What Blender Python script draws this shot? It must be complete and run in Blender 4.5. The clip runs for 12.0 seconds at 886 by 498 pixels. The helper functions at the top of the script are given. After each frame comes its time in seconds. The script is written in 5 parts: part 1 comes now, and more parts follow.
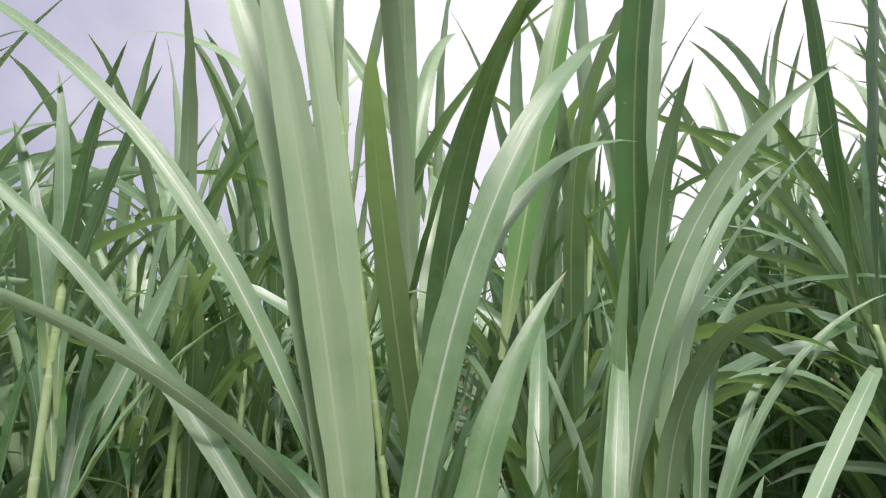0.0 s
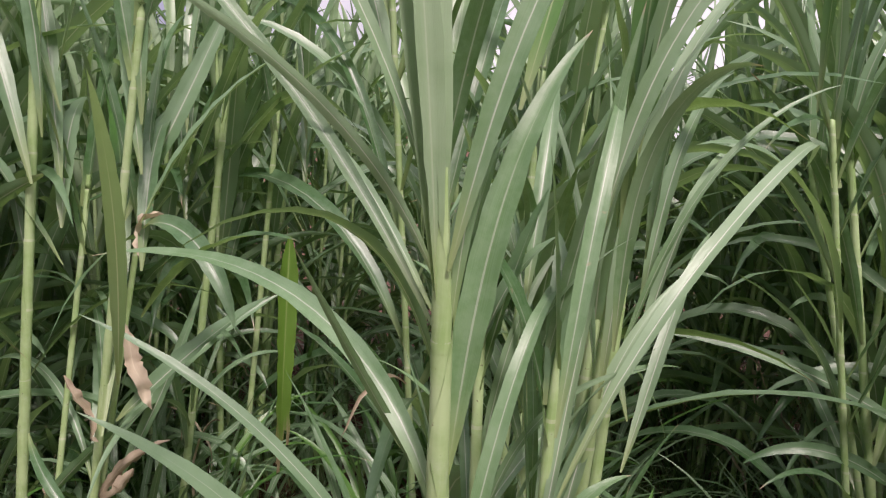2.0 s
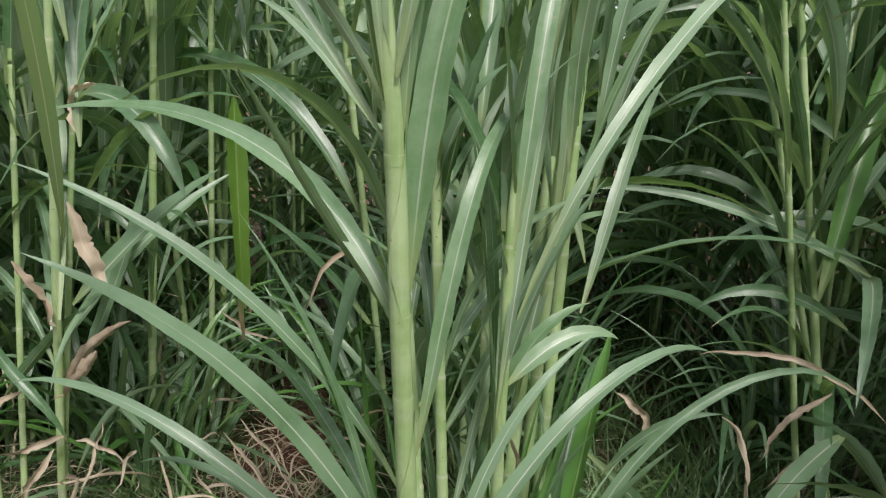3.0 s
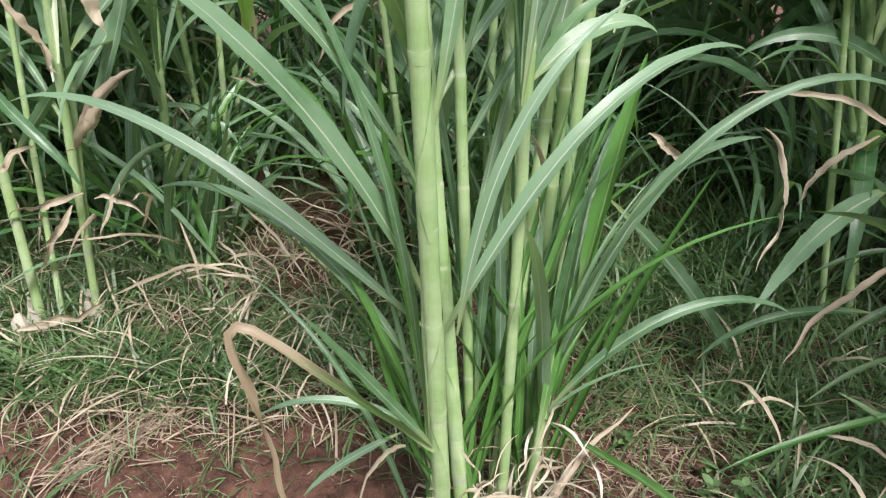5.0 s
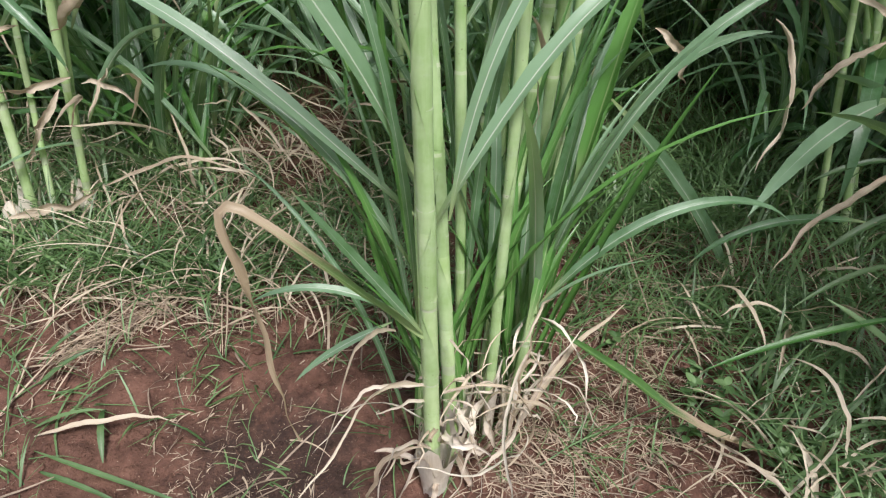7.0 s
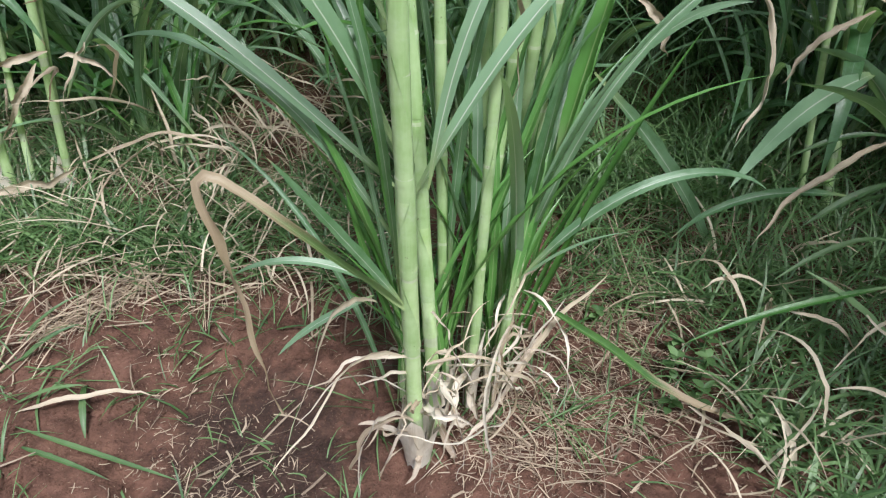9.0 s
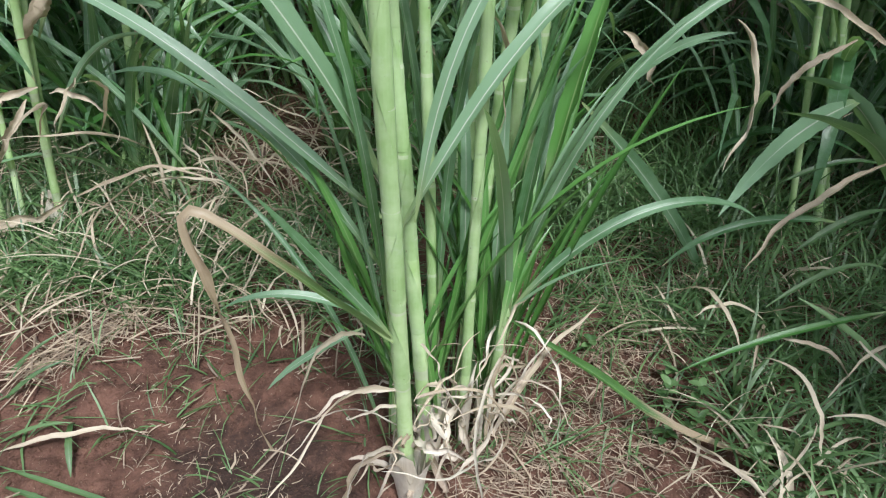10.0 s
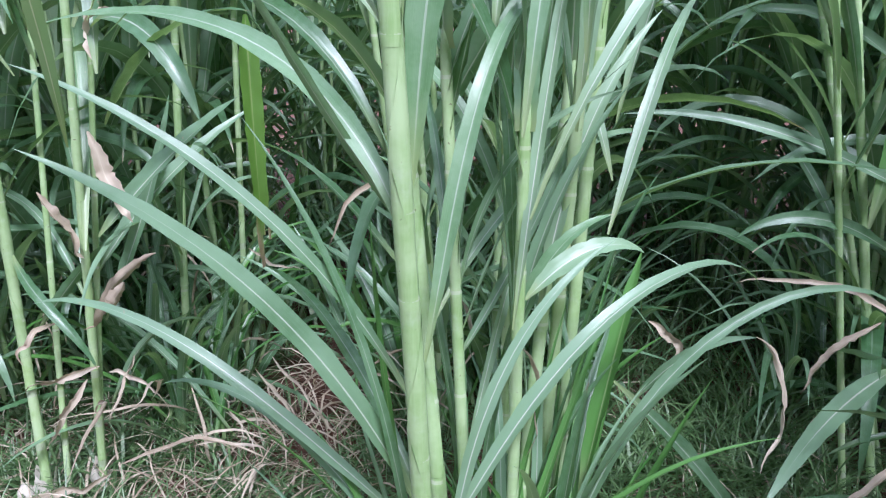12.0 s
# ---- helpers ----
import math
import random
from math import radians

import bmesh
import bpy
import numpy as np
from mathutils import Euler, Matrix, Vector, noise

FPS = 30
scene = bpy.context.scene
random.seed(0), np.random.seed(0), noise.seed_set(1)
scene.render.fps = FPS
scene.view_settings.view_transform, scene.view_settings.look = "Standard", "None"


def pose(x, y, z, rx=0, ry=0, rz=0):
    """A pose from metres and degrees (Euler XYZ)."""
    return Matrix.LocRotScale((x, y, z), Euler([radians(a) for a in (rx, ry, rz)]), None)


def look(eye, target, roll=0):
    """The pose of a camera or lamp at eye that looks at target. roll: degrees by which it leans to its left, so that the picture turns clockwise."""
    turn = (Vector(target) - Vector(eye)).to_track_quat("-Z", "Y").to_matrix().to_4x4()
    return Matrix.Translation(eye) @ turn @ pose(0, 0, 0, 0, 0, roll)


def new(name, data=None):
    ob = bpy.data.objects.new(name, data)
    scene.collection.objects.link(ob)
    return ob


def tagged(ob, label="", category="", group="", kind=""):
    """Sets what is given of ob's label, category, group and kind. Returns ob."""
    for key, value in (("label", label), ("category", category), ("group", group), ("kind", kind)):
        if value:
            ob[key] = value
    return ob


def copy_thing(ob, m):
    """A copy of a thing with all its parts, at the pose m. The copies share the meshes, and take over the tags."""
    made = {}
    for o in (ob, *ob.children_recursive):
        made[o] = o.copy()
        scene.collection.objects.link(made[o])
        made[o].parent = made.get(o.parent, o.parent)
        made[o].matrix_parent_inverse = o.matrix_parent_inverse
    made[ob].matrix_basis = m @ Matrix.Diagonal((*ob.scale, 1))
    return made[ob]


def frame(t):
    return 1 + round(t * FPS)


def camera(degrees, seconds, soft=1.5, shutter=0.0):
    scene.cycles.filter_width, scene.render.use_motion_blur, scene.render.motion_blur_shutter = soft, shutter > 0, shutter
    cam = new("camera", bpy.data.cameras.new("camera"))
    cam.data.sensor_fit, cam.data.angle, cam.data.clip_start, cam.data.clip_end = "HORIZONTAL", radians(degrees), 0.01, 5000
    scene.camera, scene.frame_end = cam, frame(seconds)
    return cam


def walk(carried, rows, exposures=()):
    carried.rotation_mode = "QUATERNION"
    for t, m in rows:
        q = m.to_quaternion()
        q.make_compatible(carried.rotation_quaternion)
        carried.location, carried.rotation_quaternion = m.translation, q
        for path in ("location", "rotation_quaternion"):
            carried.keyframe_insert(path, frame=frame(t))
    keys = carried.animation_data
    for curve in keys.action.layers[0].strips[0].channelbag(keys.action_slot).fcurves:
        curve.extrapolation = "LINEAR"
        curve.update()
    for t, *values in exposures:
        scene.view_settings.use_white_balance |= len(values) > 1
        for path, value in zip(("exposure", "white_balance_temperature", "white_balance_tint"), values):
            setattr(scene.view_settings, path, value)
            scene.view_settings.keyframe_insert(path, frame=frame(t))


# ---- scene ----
cam = camera(65.4, 12.0, soft=1.2)
# seconds, place, yaw, pitch, roll
PATH = [
    (0, 0.014, 0.266, 1.441, 2.55, 8.64, -1.96),
    (0.2, 0.012, 0.207, 1.438, 2.14, 7.67, 2.48),
    (0.5, 0.008, 0.119, 1.435, 5.28, 13.60, -0.01),
    (0.8, 0.010, 0.132, 1.402, 5.68, 15.64, 3.06),
    (1, 0.027, 0.113, 1.453, 7.78, 0.25, 4.90),
    (1.2, -0.019, 0.085, 1.447, 5.46, -3.56, 3.58),
    (1.5, 0.016, 0.068, 1.426, 7.14, -6.07, 5.98),
    (2, -0.043, 0.043, 1.376, 1.19, -9.20, 3.99),
    (2.5, -0.049, 0.048, 1.331, -2.97, -12.42, 3.01),
    (3, -0.033, 0.035, 1.275, -2.64, -16.44, 1.49),
    (3.5, -0.035, 0.050, 1.224, -3.00, -20.91, 1.16),
    (3.7, -0.030, 0.050, 1.199, -2.61, -22.66, 0.43),
    (5.3, -0.027, 0.016, 1.044, -0.20, -30.09, 0.59),
    (5.5, -0.028, 0.014, 1.039, 0.38, -31.03, 1.00),
    (6, -0.021, 0.014, 1.022, -0.07, -34.57, -0.03),
    (6.5, -0.024, 0.013, 1.020, 0.32, -35.87, 0.37),
    (6.7, -0.023, 0.012, 1.020, -0.33, -35.87, 0.99),
    (8.3, -0.012, 0.010, 1.002, -2.49, -35.93, 2.83),
    (8.5, -0.009, 0.005, 1.002, -2.49, -37.56, 2.70),
    (9, -0.008, 0.001, 1.002, -2.38, -37.11, 2.30),
    (9.5, -0.000, 0.000, 1.003, -3.00, -35.99, 2.48),
    (10, 0.003, 0.007, 1.006, -2.67, -34.84, 1.83),
    (10.5, 0.006, 0.015, 1.024, -2.24, -32.83, 1.60),
    (11, 0.011, 0.026, 1.057, -1.36, -29.07, 1.92),
    (11.5, 0.011, 0.031, 1.107, -1.08, -24.11, 1.62),
    (12, 0.009, 0.051, 1.195, 1.14, -19.57, -0.34),
]
# the clip's exposure and white balance drift: seconds, stops, kelvin, tint
EXPOSURES = (
    (0.0, -0.43, 6400, 19), (0.5, -0.59, 6500, 17), (1.0, -0.52, 6550, 34), (1.5, -0.50, 7000, 30), (2.0, -0.45, 6700, 29), (2.5, 0.02, 6550, 25), (3.0, -0.50, 6400, 16), (3.5, -0.18, 6450, 14),
    (5.5, 0.03, 6150, 14), (6.5, -0.09, 6150, 15), (9.5, -0.07, 5800, 10), (10.5, -0.06, 5750, 9), (11.0, 0.00, 5800, 9), (11.5, 0.10, 5900, 11), (12.0, 0.11, 5250, 24),
)
walk(cam, [(t, pose(x, y, z, 90 + pitch, 0, yaw) @ pose(0, 0, 0, 0, 0, roll)) for t, x, y, z, yaw, pitch, roll in PATH], EXPOSURES)

# ---- world, sun ----
world = bpy.data.worlds.new("sky")
scene.world = world
world.use_nodes = True
wn, wl = world.node_tree.nodes, world.node_tree.links
wn.clear()
w_out = wn.new("ShaderNodeOutputWorld")
w_bg = wn.new("ShaderNodeBackground")
w_sky = wn.new("ShaderNodeTexSky")
w_sky.sky_type, w_sky.sun_disc = "NISHITA", False
w_sky.sun_elevation, w_sky.sun_rotation = radians(58), radians(162)
w_co = wn.new("ShaderNodeTexCoord")
w_no = wn.new("ShaderNodeTexNoise")
w_no.inputs["Scale"].default_value, w_no.inputs["Detail"].default_value = 1.7, 6.0
w_no.inputs["Roughness"].default_value = 0.5
w_ra = wn.new("ShaderNodeValToRGB")
w_ra.color_ramp.elements[0].position, w_ra.color_ramp.elements[0].color = 0.32, (7.1, 7.3, 9.4, 1)
w_ra.color_ramp.elements[1].position, w_ra.color_ramp.elements[1].color = 0.60, (17.0, 17.0, 17.4, 1)
w_mx = wn.new("ShaderNodeMix")
w_mx.data_type = "RGBA"
w_mx.inputs["Factor"].default_value = 0.93
wl.new(w_co.outputs["Generated"], w_no.inputs["Vector"])
# the cloud cover thins out to the right
w_sep = wn.new("ShaderNodeSeparateXYZ")
w_ma = wn.new("ShaderNodeMath")
w_ma.operation = "MULTIPLY_ADD"
w_ma.inputs[1].default_value = 0.30
wl.new(w_co.outputs["Generated"], w_sep.inputs["Vector"])
wl.new(w_sep.outputs["X"], w_ma.inputs[0])
wl.new(w_no.outputs["Fac"], w_ma.inputs[2])
wl.new(w_ma.outputs["Value"], w_ra.inputs["Fac"])
wl.new(w_sky.outputs["Color"], w_mx.inputs["A"])
wl.new(w_ra.outputs["Color"], w_mx.inputs["B"])
wl.new(w_mx.outputs["Result"], w_bg.inputs["Color"])
w_bg.inputs["Strength"].default_value = 0.086
wl.new(w_bg.outputs["Background"], w_out.inputs["Surface"])

sun = new("sun", bpy.data.lights.new("sun", "SUN"))
sun.data.energy, sun.data.angle, sun.data.color = 5.0, radians(12), (1.0, 0.95, 0.87)
sun.matrix_world = look((0.80, -2.45, 4.1), (0, 0, 0))


# ---- materials ----
def material(name):
    m = bpy.data.materials.new(name)
    m.use_nodes = True
    n, l = m.node_tree.nodes, m.node_tree.links
    return m, n, l, n["Principled BSDF"]


def mixed(n, l, fac, a, b):
    """A colour mix node; fac, a, b are sockets or values."""
    x = n.new("ShaderNodeMix")
    x.data_type = "RGBA"
    for key, v in (("Factor", fac), ("A", a), ("B", b)):
        if hasattr(v, "links"):
            l.new(v, x.inputs[key])
        elif key == "Factor":
            x.inputs[key].default_value = v
        else:
            x.inputs[key].default_value = (*v, 1)
    return x.outputs["Result"]


def noisy(n, l, scale, detail=4.0, rough=0.55, vector=None):
    x = n.new("ShaderNodeTexNoise")
    x.inputs["Scale"].default_value, x.inputs["Detail"].default_value, x.inputs["Roughness"].default_value = scale, detail, rough
    if vector:
        l.new(vector, x.inputs["Vector"])
    return x.outputs["Fac"]


def ramped(n, l, fac, lo, hi):
    x = n.new("ShaderNodeMapRange")
    x.interpolation_type = "SMOOTHSTEP"
    x.inputs["From Min"].default_value, x.inputs["From Max"].default_value = lo, hi
    l.new(fac, x.inputs["Value"])
    return x.outputs["Result"]


def maths(n, l, op, a, b=0.0):
    x = n.new("ShaderNodeMath")
    x.operation = op
    for i, v in enumerate((a, b)):
        if hasattr(v, "links"):
            l.new(v, x.inputs[i])
        else:
            x.inputs[i].default_value = v
    return x.outputs["Value"]


def leaf_material(name, dark, light, rib, glow, share=0.3, rough=0.38, tip=0.25, collar=None, wither=None):
    """A grass blade: parallel veins, a pale midrib, a scorched tip; light shines through it."""
    m, n, l, p = material(name)
    uv = n.new("ShaderNodeUVMap")
    sep = n.new("ShaderNodeSeparateXYZ")
    l.new(uv.outputs["UV"], sep.inputs["Vector"])
    obj = n.new("ShaderNodeObjectInfo")
    isl = n.new("ShaderNodeNewGeometry")
    rnd = maths(n, l, "FRACT", maths(n, l, "ADD", obj.outputs["Random"], isl.outputs["Random Per Island"]))
    tc = n.new("ShaderNodeTexCoord")
    blotch = noisy(n, l, 9.0, 3.0, 0.6, tc.outputs["Object"])
    tone = maths(n, l, "ADD", maths(n, l, "MULTIPLY", blotch, 0.7), maths(n, l, "MULTIPLY", rnd, 0.5))
    col = mixed(n, l, ramped(n, l, tone, 0.30, 0.85), dark, light)
    mottle = ramped(n, l, noisy(n, l, 42.0, 4.0, 0.7, tc.outputs["Object"]), 0.38, 0.66)
    col = mixed(n, l, maths(n, l, "MULTIPLY", mottle, 0.30), col, light)
    # veins along the blade
    st = n.new("ShaderNodeCombineXYZ")
    l.new(maths(n, l, "MULTIPLY", sep.outputs["X"], 60.0), st.inputs["X"])
    l.new(maths(n, l, "MULTIPLY", sep.outputs["Y"], 3.0), st.inputs["Y"])
    l.new(maths(n, l, "MULTIPLY", rnd, 37.0), st.inputs["Z"])
    vein = noisy(n, l, 1.0, 2.0, 0.5, st.outputs["Vector"])
    col = mixed(n, l, maths(n, l, "MULTIPLY", ramped(n, l, vein, 0.45, 0.75), 0.36), col, light)
    off = maths(n, l, "ABSOLUTE", maths(n, l, "SUBTRACT", sep.outputs["X"], 0.5))
    ribw = maths(n, l, "SUBTRACT", 0.042, maths(n, l, "MULTIPLY", sep.outputs["Y"], 0.026))
    ribf = maths(n, l, "LESS_THAN", off, ribw)
    ribf = maths(n, l, "MULTIPLY", ribf, ramped(n, l, maths(n, l, "SUBTRACT", 1.0, sep.outputs["Y"]), 0.08, 0.5))
    col = mixed(n, l, maths(n, l, "MULTIPLY", ribf, maths(n, l, "ADD", 0.35, maths(n, l, "MULTIPLY", rnd, 0.6))), col, rib)
    if collar:
        # the blade pales towards its sheath
        col = mixed(n, l, ramped(n, l, maths(n, l, "SUBTRACT", 1.0, sep.outputs["Y"]), 0.80, 1.0), col, collar)
    # scorched tip and stray spots
    wob = maths(n, l, "ADD", sep.outputs["Y"], maths(n, l, "MULTIPLY", blotch, 0.10))
    scorch = maths(n, l, "MULTIPLY", ramped(n, l, wob, 1.0, 1.05), maths(n, l, "LESS_THAN", rnd, tip))
    spot = ramped(n, l, noisy(n, l, 60.0, 2.0, 0.5, tc.outputs["Object"]), 0.74, 0.8)
    dry = maths(n, l, "MAXIMUM", scorch, maths(n, l, "MULTIPLY", spot, 0.45))
    if wither:
        # withered from the tip inwards, along the veins
        edge = maths(n, l, "ADD", maths(n, l, "ADD", sep.outputs["Y"], maths(n, l, "MULTIPLY", vein, 0.25)), maths(n, l, "MULTIPLY", off, 0.2))
        dry = maths(n, l, "MAXIMUM", dry, ramped(n, l, edge, *wither))
    col = mixed(n, l, dry, col, mixed(n, l, vein, (0.33, 0.24, 0.145), (0.64, 0.53, 0.38)))
    l.new(col, p.inputs["Base Color"])
    p.inputs["Roughness"].default_value = rough
    p.inputs["Specular IOR Level"].default_value = 0.9
    bump = n.new("ShaderNodeBump")
    bump.inputs["Strength"].default_value, bump.inputs["Distance"].default_value = 0.25, 0.001
    l.new(vein, bump.inputs["Height"])
    l.new(bump.outputs["Normal"], p.inputs["Normal"])
    tr = n.new("ShaderNodeBsdfTranslucent")
    l.new(mixed(n, l, dry, mixed(n, l, 0.25, glow, col), (0.5, 0.34, 0.14)), tr.inputs["Color"])
    mx = n.new("ShaderNodeMixShader")
    mx.inputs["Fac"].default_value = share
    l.new(p.outputs["BSDF"], mx.inputs[1])
    l.new(tr.outputs["BSDF"], mx.inputs[2])
    l.new(mx.outputs["Shader"], n["Material Output"].inputs["Surface"])
    return m


PALE = (0.34, 0.44, 0.20)
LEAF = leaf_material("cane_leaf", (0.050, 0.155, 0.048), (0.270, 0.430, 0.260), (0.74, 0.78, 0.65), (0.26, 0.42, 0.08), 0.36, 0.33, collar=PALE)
WHORL = leaf_material("whorl_leaf", (0.21, 0.35, 0.17), (0.38, 0.52, 0.33), (0.46, 0.57, 0.38), (0.28, 0.45, 0.14), 0.18, 0.42, collar=PALE)
# lighter copy of LEAF: the light on the upper leaves is put into its colour
LIT_CREST = leaf_material("lit_crest_leaf", (0.14, 0.28, 0.115), (0.32, 0.47, 0.29), (0.80, 0.83, 0.72), (0.28, 0.44, 0.12), 0.24, 0.36, collar=PALE)
YOUNG = leaf_material("young_leaf", (0.045, 0.155, 0.026), (0.118, 0.285, 0.062), (0.34, 0.46, 0.20), (0.11, 0.23, 0.032), 0.21, 0.36, collar=PALE)
WITHER = leaf_material("withering_leaf", (0.09, 0.20, 0.04), (0.20, 0.34, 0.09), (0.50, 0.52, 0.30), (0.22, 0.34, 0.06), 0.3, 0.5, collar=PALE, wither=(0.34, 0.52))
TRAIL = leaf_material("trailing_leaf", (0.05, 0.14, 0.03), (0.15, 0.30, 0.07), (0.30, 0.42, 0.16), (0.15, 0.28, 0.04), 0.28, 0.4, wither=(0.66, 0.80))
TORN = leaf_material("torn_leaf", (0.07, 0.18, 0.025), (0.16, 0.32, 0.05), (0.36, 0.48, 0.16), (0.26, 0.48, 0.04), 0.42, 0.4, wither=(0.92, 1.12))
STRAW = leaf_material("dry_leaf", (0.37, 0.28, 0.19), (0.74, 0.635, 0.485), (0.74, 0.65, 0.50), (0.5, 0.38, 0.23), 0.2, 0.65, 0.0)
BLEACHED = leaf_material("bleached_leaf", (0.38, 0.28, 0.20), (0.84, 0.76, 0.64), (0.80, 0.73, 0.61), (0.5, 0.42, 0.3), 0.15, 0.7, 0.0)
GRASS = leaf_material("weed_grass", (0.032, 0.092, 0.024), (0.195, 0.320, 0.125), (0.20, 0.30, 0.14), (0.13, 0.26, 0.05), 0.28, 0.42, 0.15)
LITTER = leaf_material("straw_litter", (0.14, 0.09, 0.065), (0.56, 0.44, 0.32), (0.48, 0.39, 0.29), (0.4, 0.28, 0.17), 0.15, 0.7, 0.0)


def stalk_material(name, low, high, bloom):
    m, n, l, p = material(name)
    tc = n.new("ShaderNodeTexCoord")
    mp = n.new("ShaderNodeMapping")
    mp.inputs["Scale"].default_value = (1, 1, 0.06)
    l.new(tc.outputs["Object"], mp.inputs["Vector"])
    streak = noisy(n, l, 260.0, 3.0, 0.6, mp.outputs["Vector"])
    patch = noisy(n, l, 14.0, 4.0, 0.6, tc.outputs["Object"])
    col = mixed(n, l, ramped(n, l, patch, 0.3, 0.7), low, high)
    col = mixed(n, l, maths(n, l, "MULTIPLY", ramped(n, l, streak, 0.4, 0.7), 0.3), col, high)
    col = mixed(n, l, maths(n, l, "MULTIPLY", ramped(n, l, noisy(n, l, 30.0, 5.0, 0.7, tc.outputs["Object"]), 0.5, 0.75), 0.45), col, bloom)
    col = mixed(n, l, maths(n, l, "MULTIPLY", ramped(n, l, noisy(n, l, 120.0, 2.0, 0.5, tc.outputs["Object"]), 0.70, 0.76), 0.6), col, (0.10, 0.07, 0.03))
    l.new(col, p.inputs["Base Color"])
    p.inputs["Roughness"].default_value = 0.45
    b = n.new("ShaderNodeBump")
    b.inputs["Strength"].default_value, b.inputs["Distance"].default_value = 0.3, 0.0015
    l.new(streak, b.inputs["Height"])
    l.new(b.outputs["Normal"], p.inputs["Normal"])
    return m


STALK = stalk_material("cane_stalk", (0.33, 0.50, 0.175), (0.51, 0.65, 0.35), (0.58, 0.68, 0.48))
SHEATH = stalk_material("leaf_sheath", (0.28, 0.44, 0.160), (0.45, 0.60, 0.31), (0.48, 0.58, 0.40))
WAX = stalk_material("wax_band", (0.40, 0.50, 0.27), (0.54, 0.62, 0.42), (0.64, 0.69, 0.57))
HUSK = stalk_material("dry_husk", (0.54, 0.47, 0.37), (0.83, 0.78, 0.68), (0.68, 0.63, 0.54))


def soil_material():
    m, n, l, p = material("red_soil")
    tc = n.new("ShaderNodeTexCoord")
    o = tc.outputs["Object"]
    big = noisy(n, l, 3.2, 6.0, 0.6, o)
    mid = noisy(n, l, 22.0, 6.0, 0.65, o)
    fine = noisy(n, l, 170.0, 4.0, 0.7, o)
    col = mixed(n, l, ramped(n, l, mid, 0.30, 0.72), (0.100, 0.052, 0.039), (0.240, 0.126, 0.092))
    col = mixed(n, l, maths(n, l, "MULTIPLY", ramped(n, l, big, 0.52, 0.68), 0.55), col, (0.060, 0.038, 0.030))
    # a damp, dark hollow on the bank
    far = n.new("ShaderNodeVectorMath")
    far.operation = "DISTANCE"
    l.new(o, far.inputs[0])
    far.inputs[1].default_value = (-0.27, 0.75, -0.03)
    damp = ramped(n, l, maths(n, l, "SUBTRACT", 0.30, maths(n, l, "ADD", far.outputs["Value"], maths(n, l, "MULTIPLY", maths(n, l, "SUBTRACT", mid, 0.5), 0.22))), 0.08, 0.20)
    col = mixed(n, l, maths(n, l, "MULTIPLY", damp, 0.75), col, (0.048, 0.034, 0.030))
    col = mixed(n, l, maths(n, l, "MULTIPLY", ramped(n, l, fine, 0.52, 0.72), 0.45), col, (0.27, 0.145, 0.10))
    # pale crusts and specks of chaff
    col = mixed(n, l, maths(n, l, "MULTIPLY", ramped(n, l, noisy(n, l, 7.0, 3.0, 0.5, o), 0.66, 0.74), 0.5), col, (0.36, 0.25, 0.21))
    col = mixed(n, l, ramped(n, l, noisy(n, l, 300.0, 2.0, 0.5, o), 0.70, 0.74), col, (0.46, 0.35, 0.25))
    l.new(col, p.inputs["Base Color"])
    p.inputs["Roughness"].default_value = 0.95
    p.inputs["Specular IOR Level"].default_value = 0.2
    b = n.new("ShaderNodeBump")
    b.inputs["Strength"].default_value, b.inputs["Distance"].default_value = 0.9, 0.012
    l.new(maths(n, l, "ADD", mid, maths(n, l, "MULTIPLY", fine, 0.9)), b.inputs["Height"])
    l.new(b.outputs["Normal"], p.inputs["Normal"])
    return m


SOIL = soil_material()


# ---- ground ----
def ground_z(x, y):
    """Height of the soil: a low planting bank under each row, clods and hollows."""
    v = Vector((x, y, 0.0))
    near = 1.0 / (1.0 + 0.02 * (x * x + y * y))
    k = min(1.0, max(0.0, (y - 0.75) / 0.6))
    bank = -0.030 + 0.075 * k * k * (3 - 2 * k) - 0.03 * max(-1.0, min(1.0, x))
    bank += 0.035 * math.exp(-((x + 0.60) / 0.20) ** 2 - ((y - 0.90) / 0.20) ** 2) - 0.025 * math.exp(-((x + 0.28) / 0.12) ** 2 - ((y - 0.77) / 0.12) ** 2)
    rough = 0.030 * noise.noise(v * 2.3) + 0.020 * noise.noise(v * 6.5) + 0.013 * noise.noise(v * 17) + 0.008 * noise.noise(v * 41) + 0.005 * noise.noise(v * 90)
    return (bank + rough) * near


def spread(lo, hi, step, far):
    """Coordinates at an even step between lo and hi that widen out to the horizon."""
    a = list(np.arange(lo, hi, step))
    s, up, down = step, [hi], [lo]
    while up[-1] < far:
        s *= 1.35
        up.append(up[-1] + s)
        down.append(down[-1] - s)
    return down[:0:-1] + a + up


gx, gy = spread(-1.0, 1.0, 0.007, 900), spread(0.45, 1.5, 0.007, 900)
g_verts = [(x, y, ground_z(x, y)) for y in gy for x in gx]
w = len(gx)
g_faces = [(j * w + i, j * w + i + 1, (j + 1) * w + i + 1, (j + 1) * w + i) for j in range(len(gy) - 1) for i in range(w - 1)]
g_mesh = bpy.data.meshes.new("ground")
g_mesh.from_pydata(g_verts, [], g_faces)
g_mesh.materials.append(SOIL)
g_mesh.polygons.foreach_set("use_smooth", [True] * len(g_faces))
ground = tagged(new("ground", g_mesh), "bare red-brown soil with clods and straw between the cane rows", "soil", kind="structure")


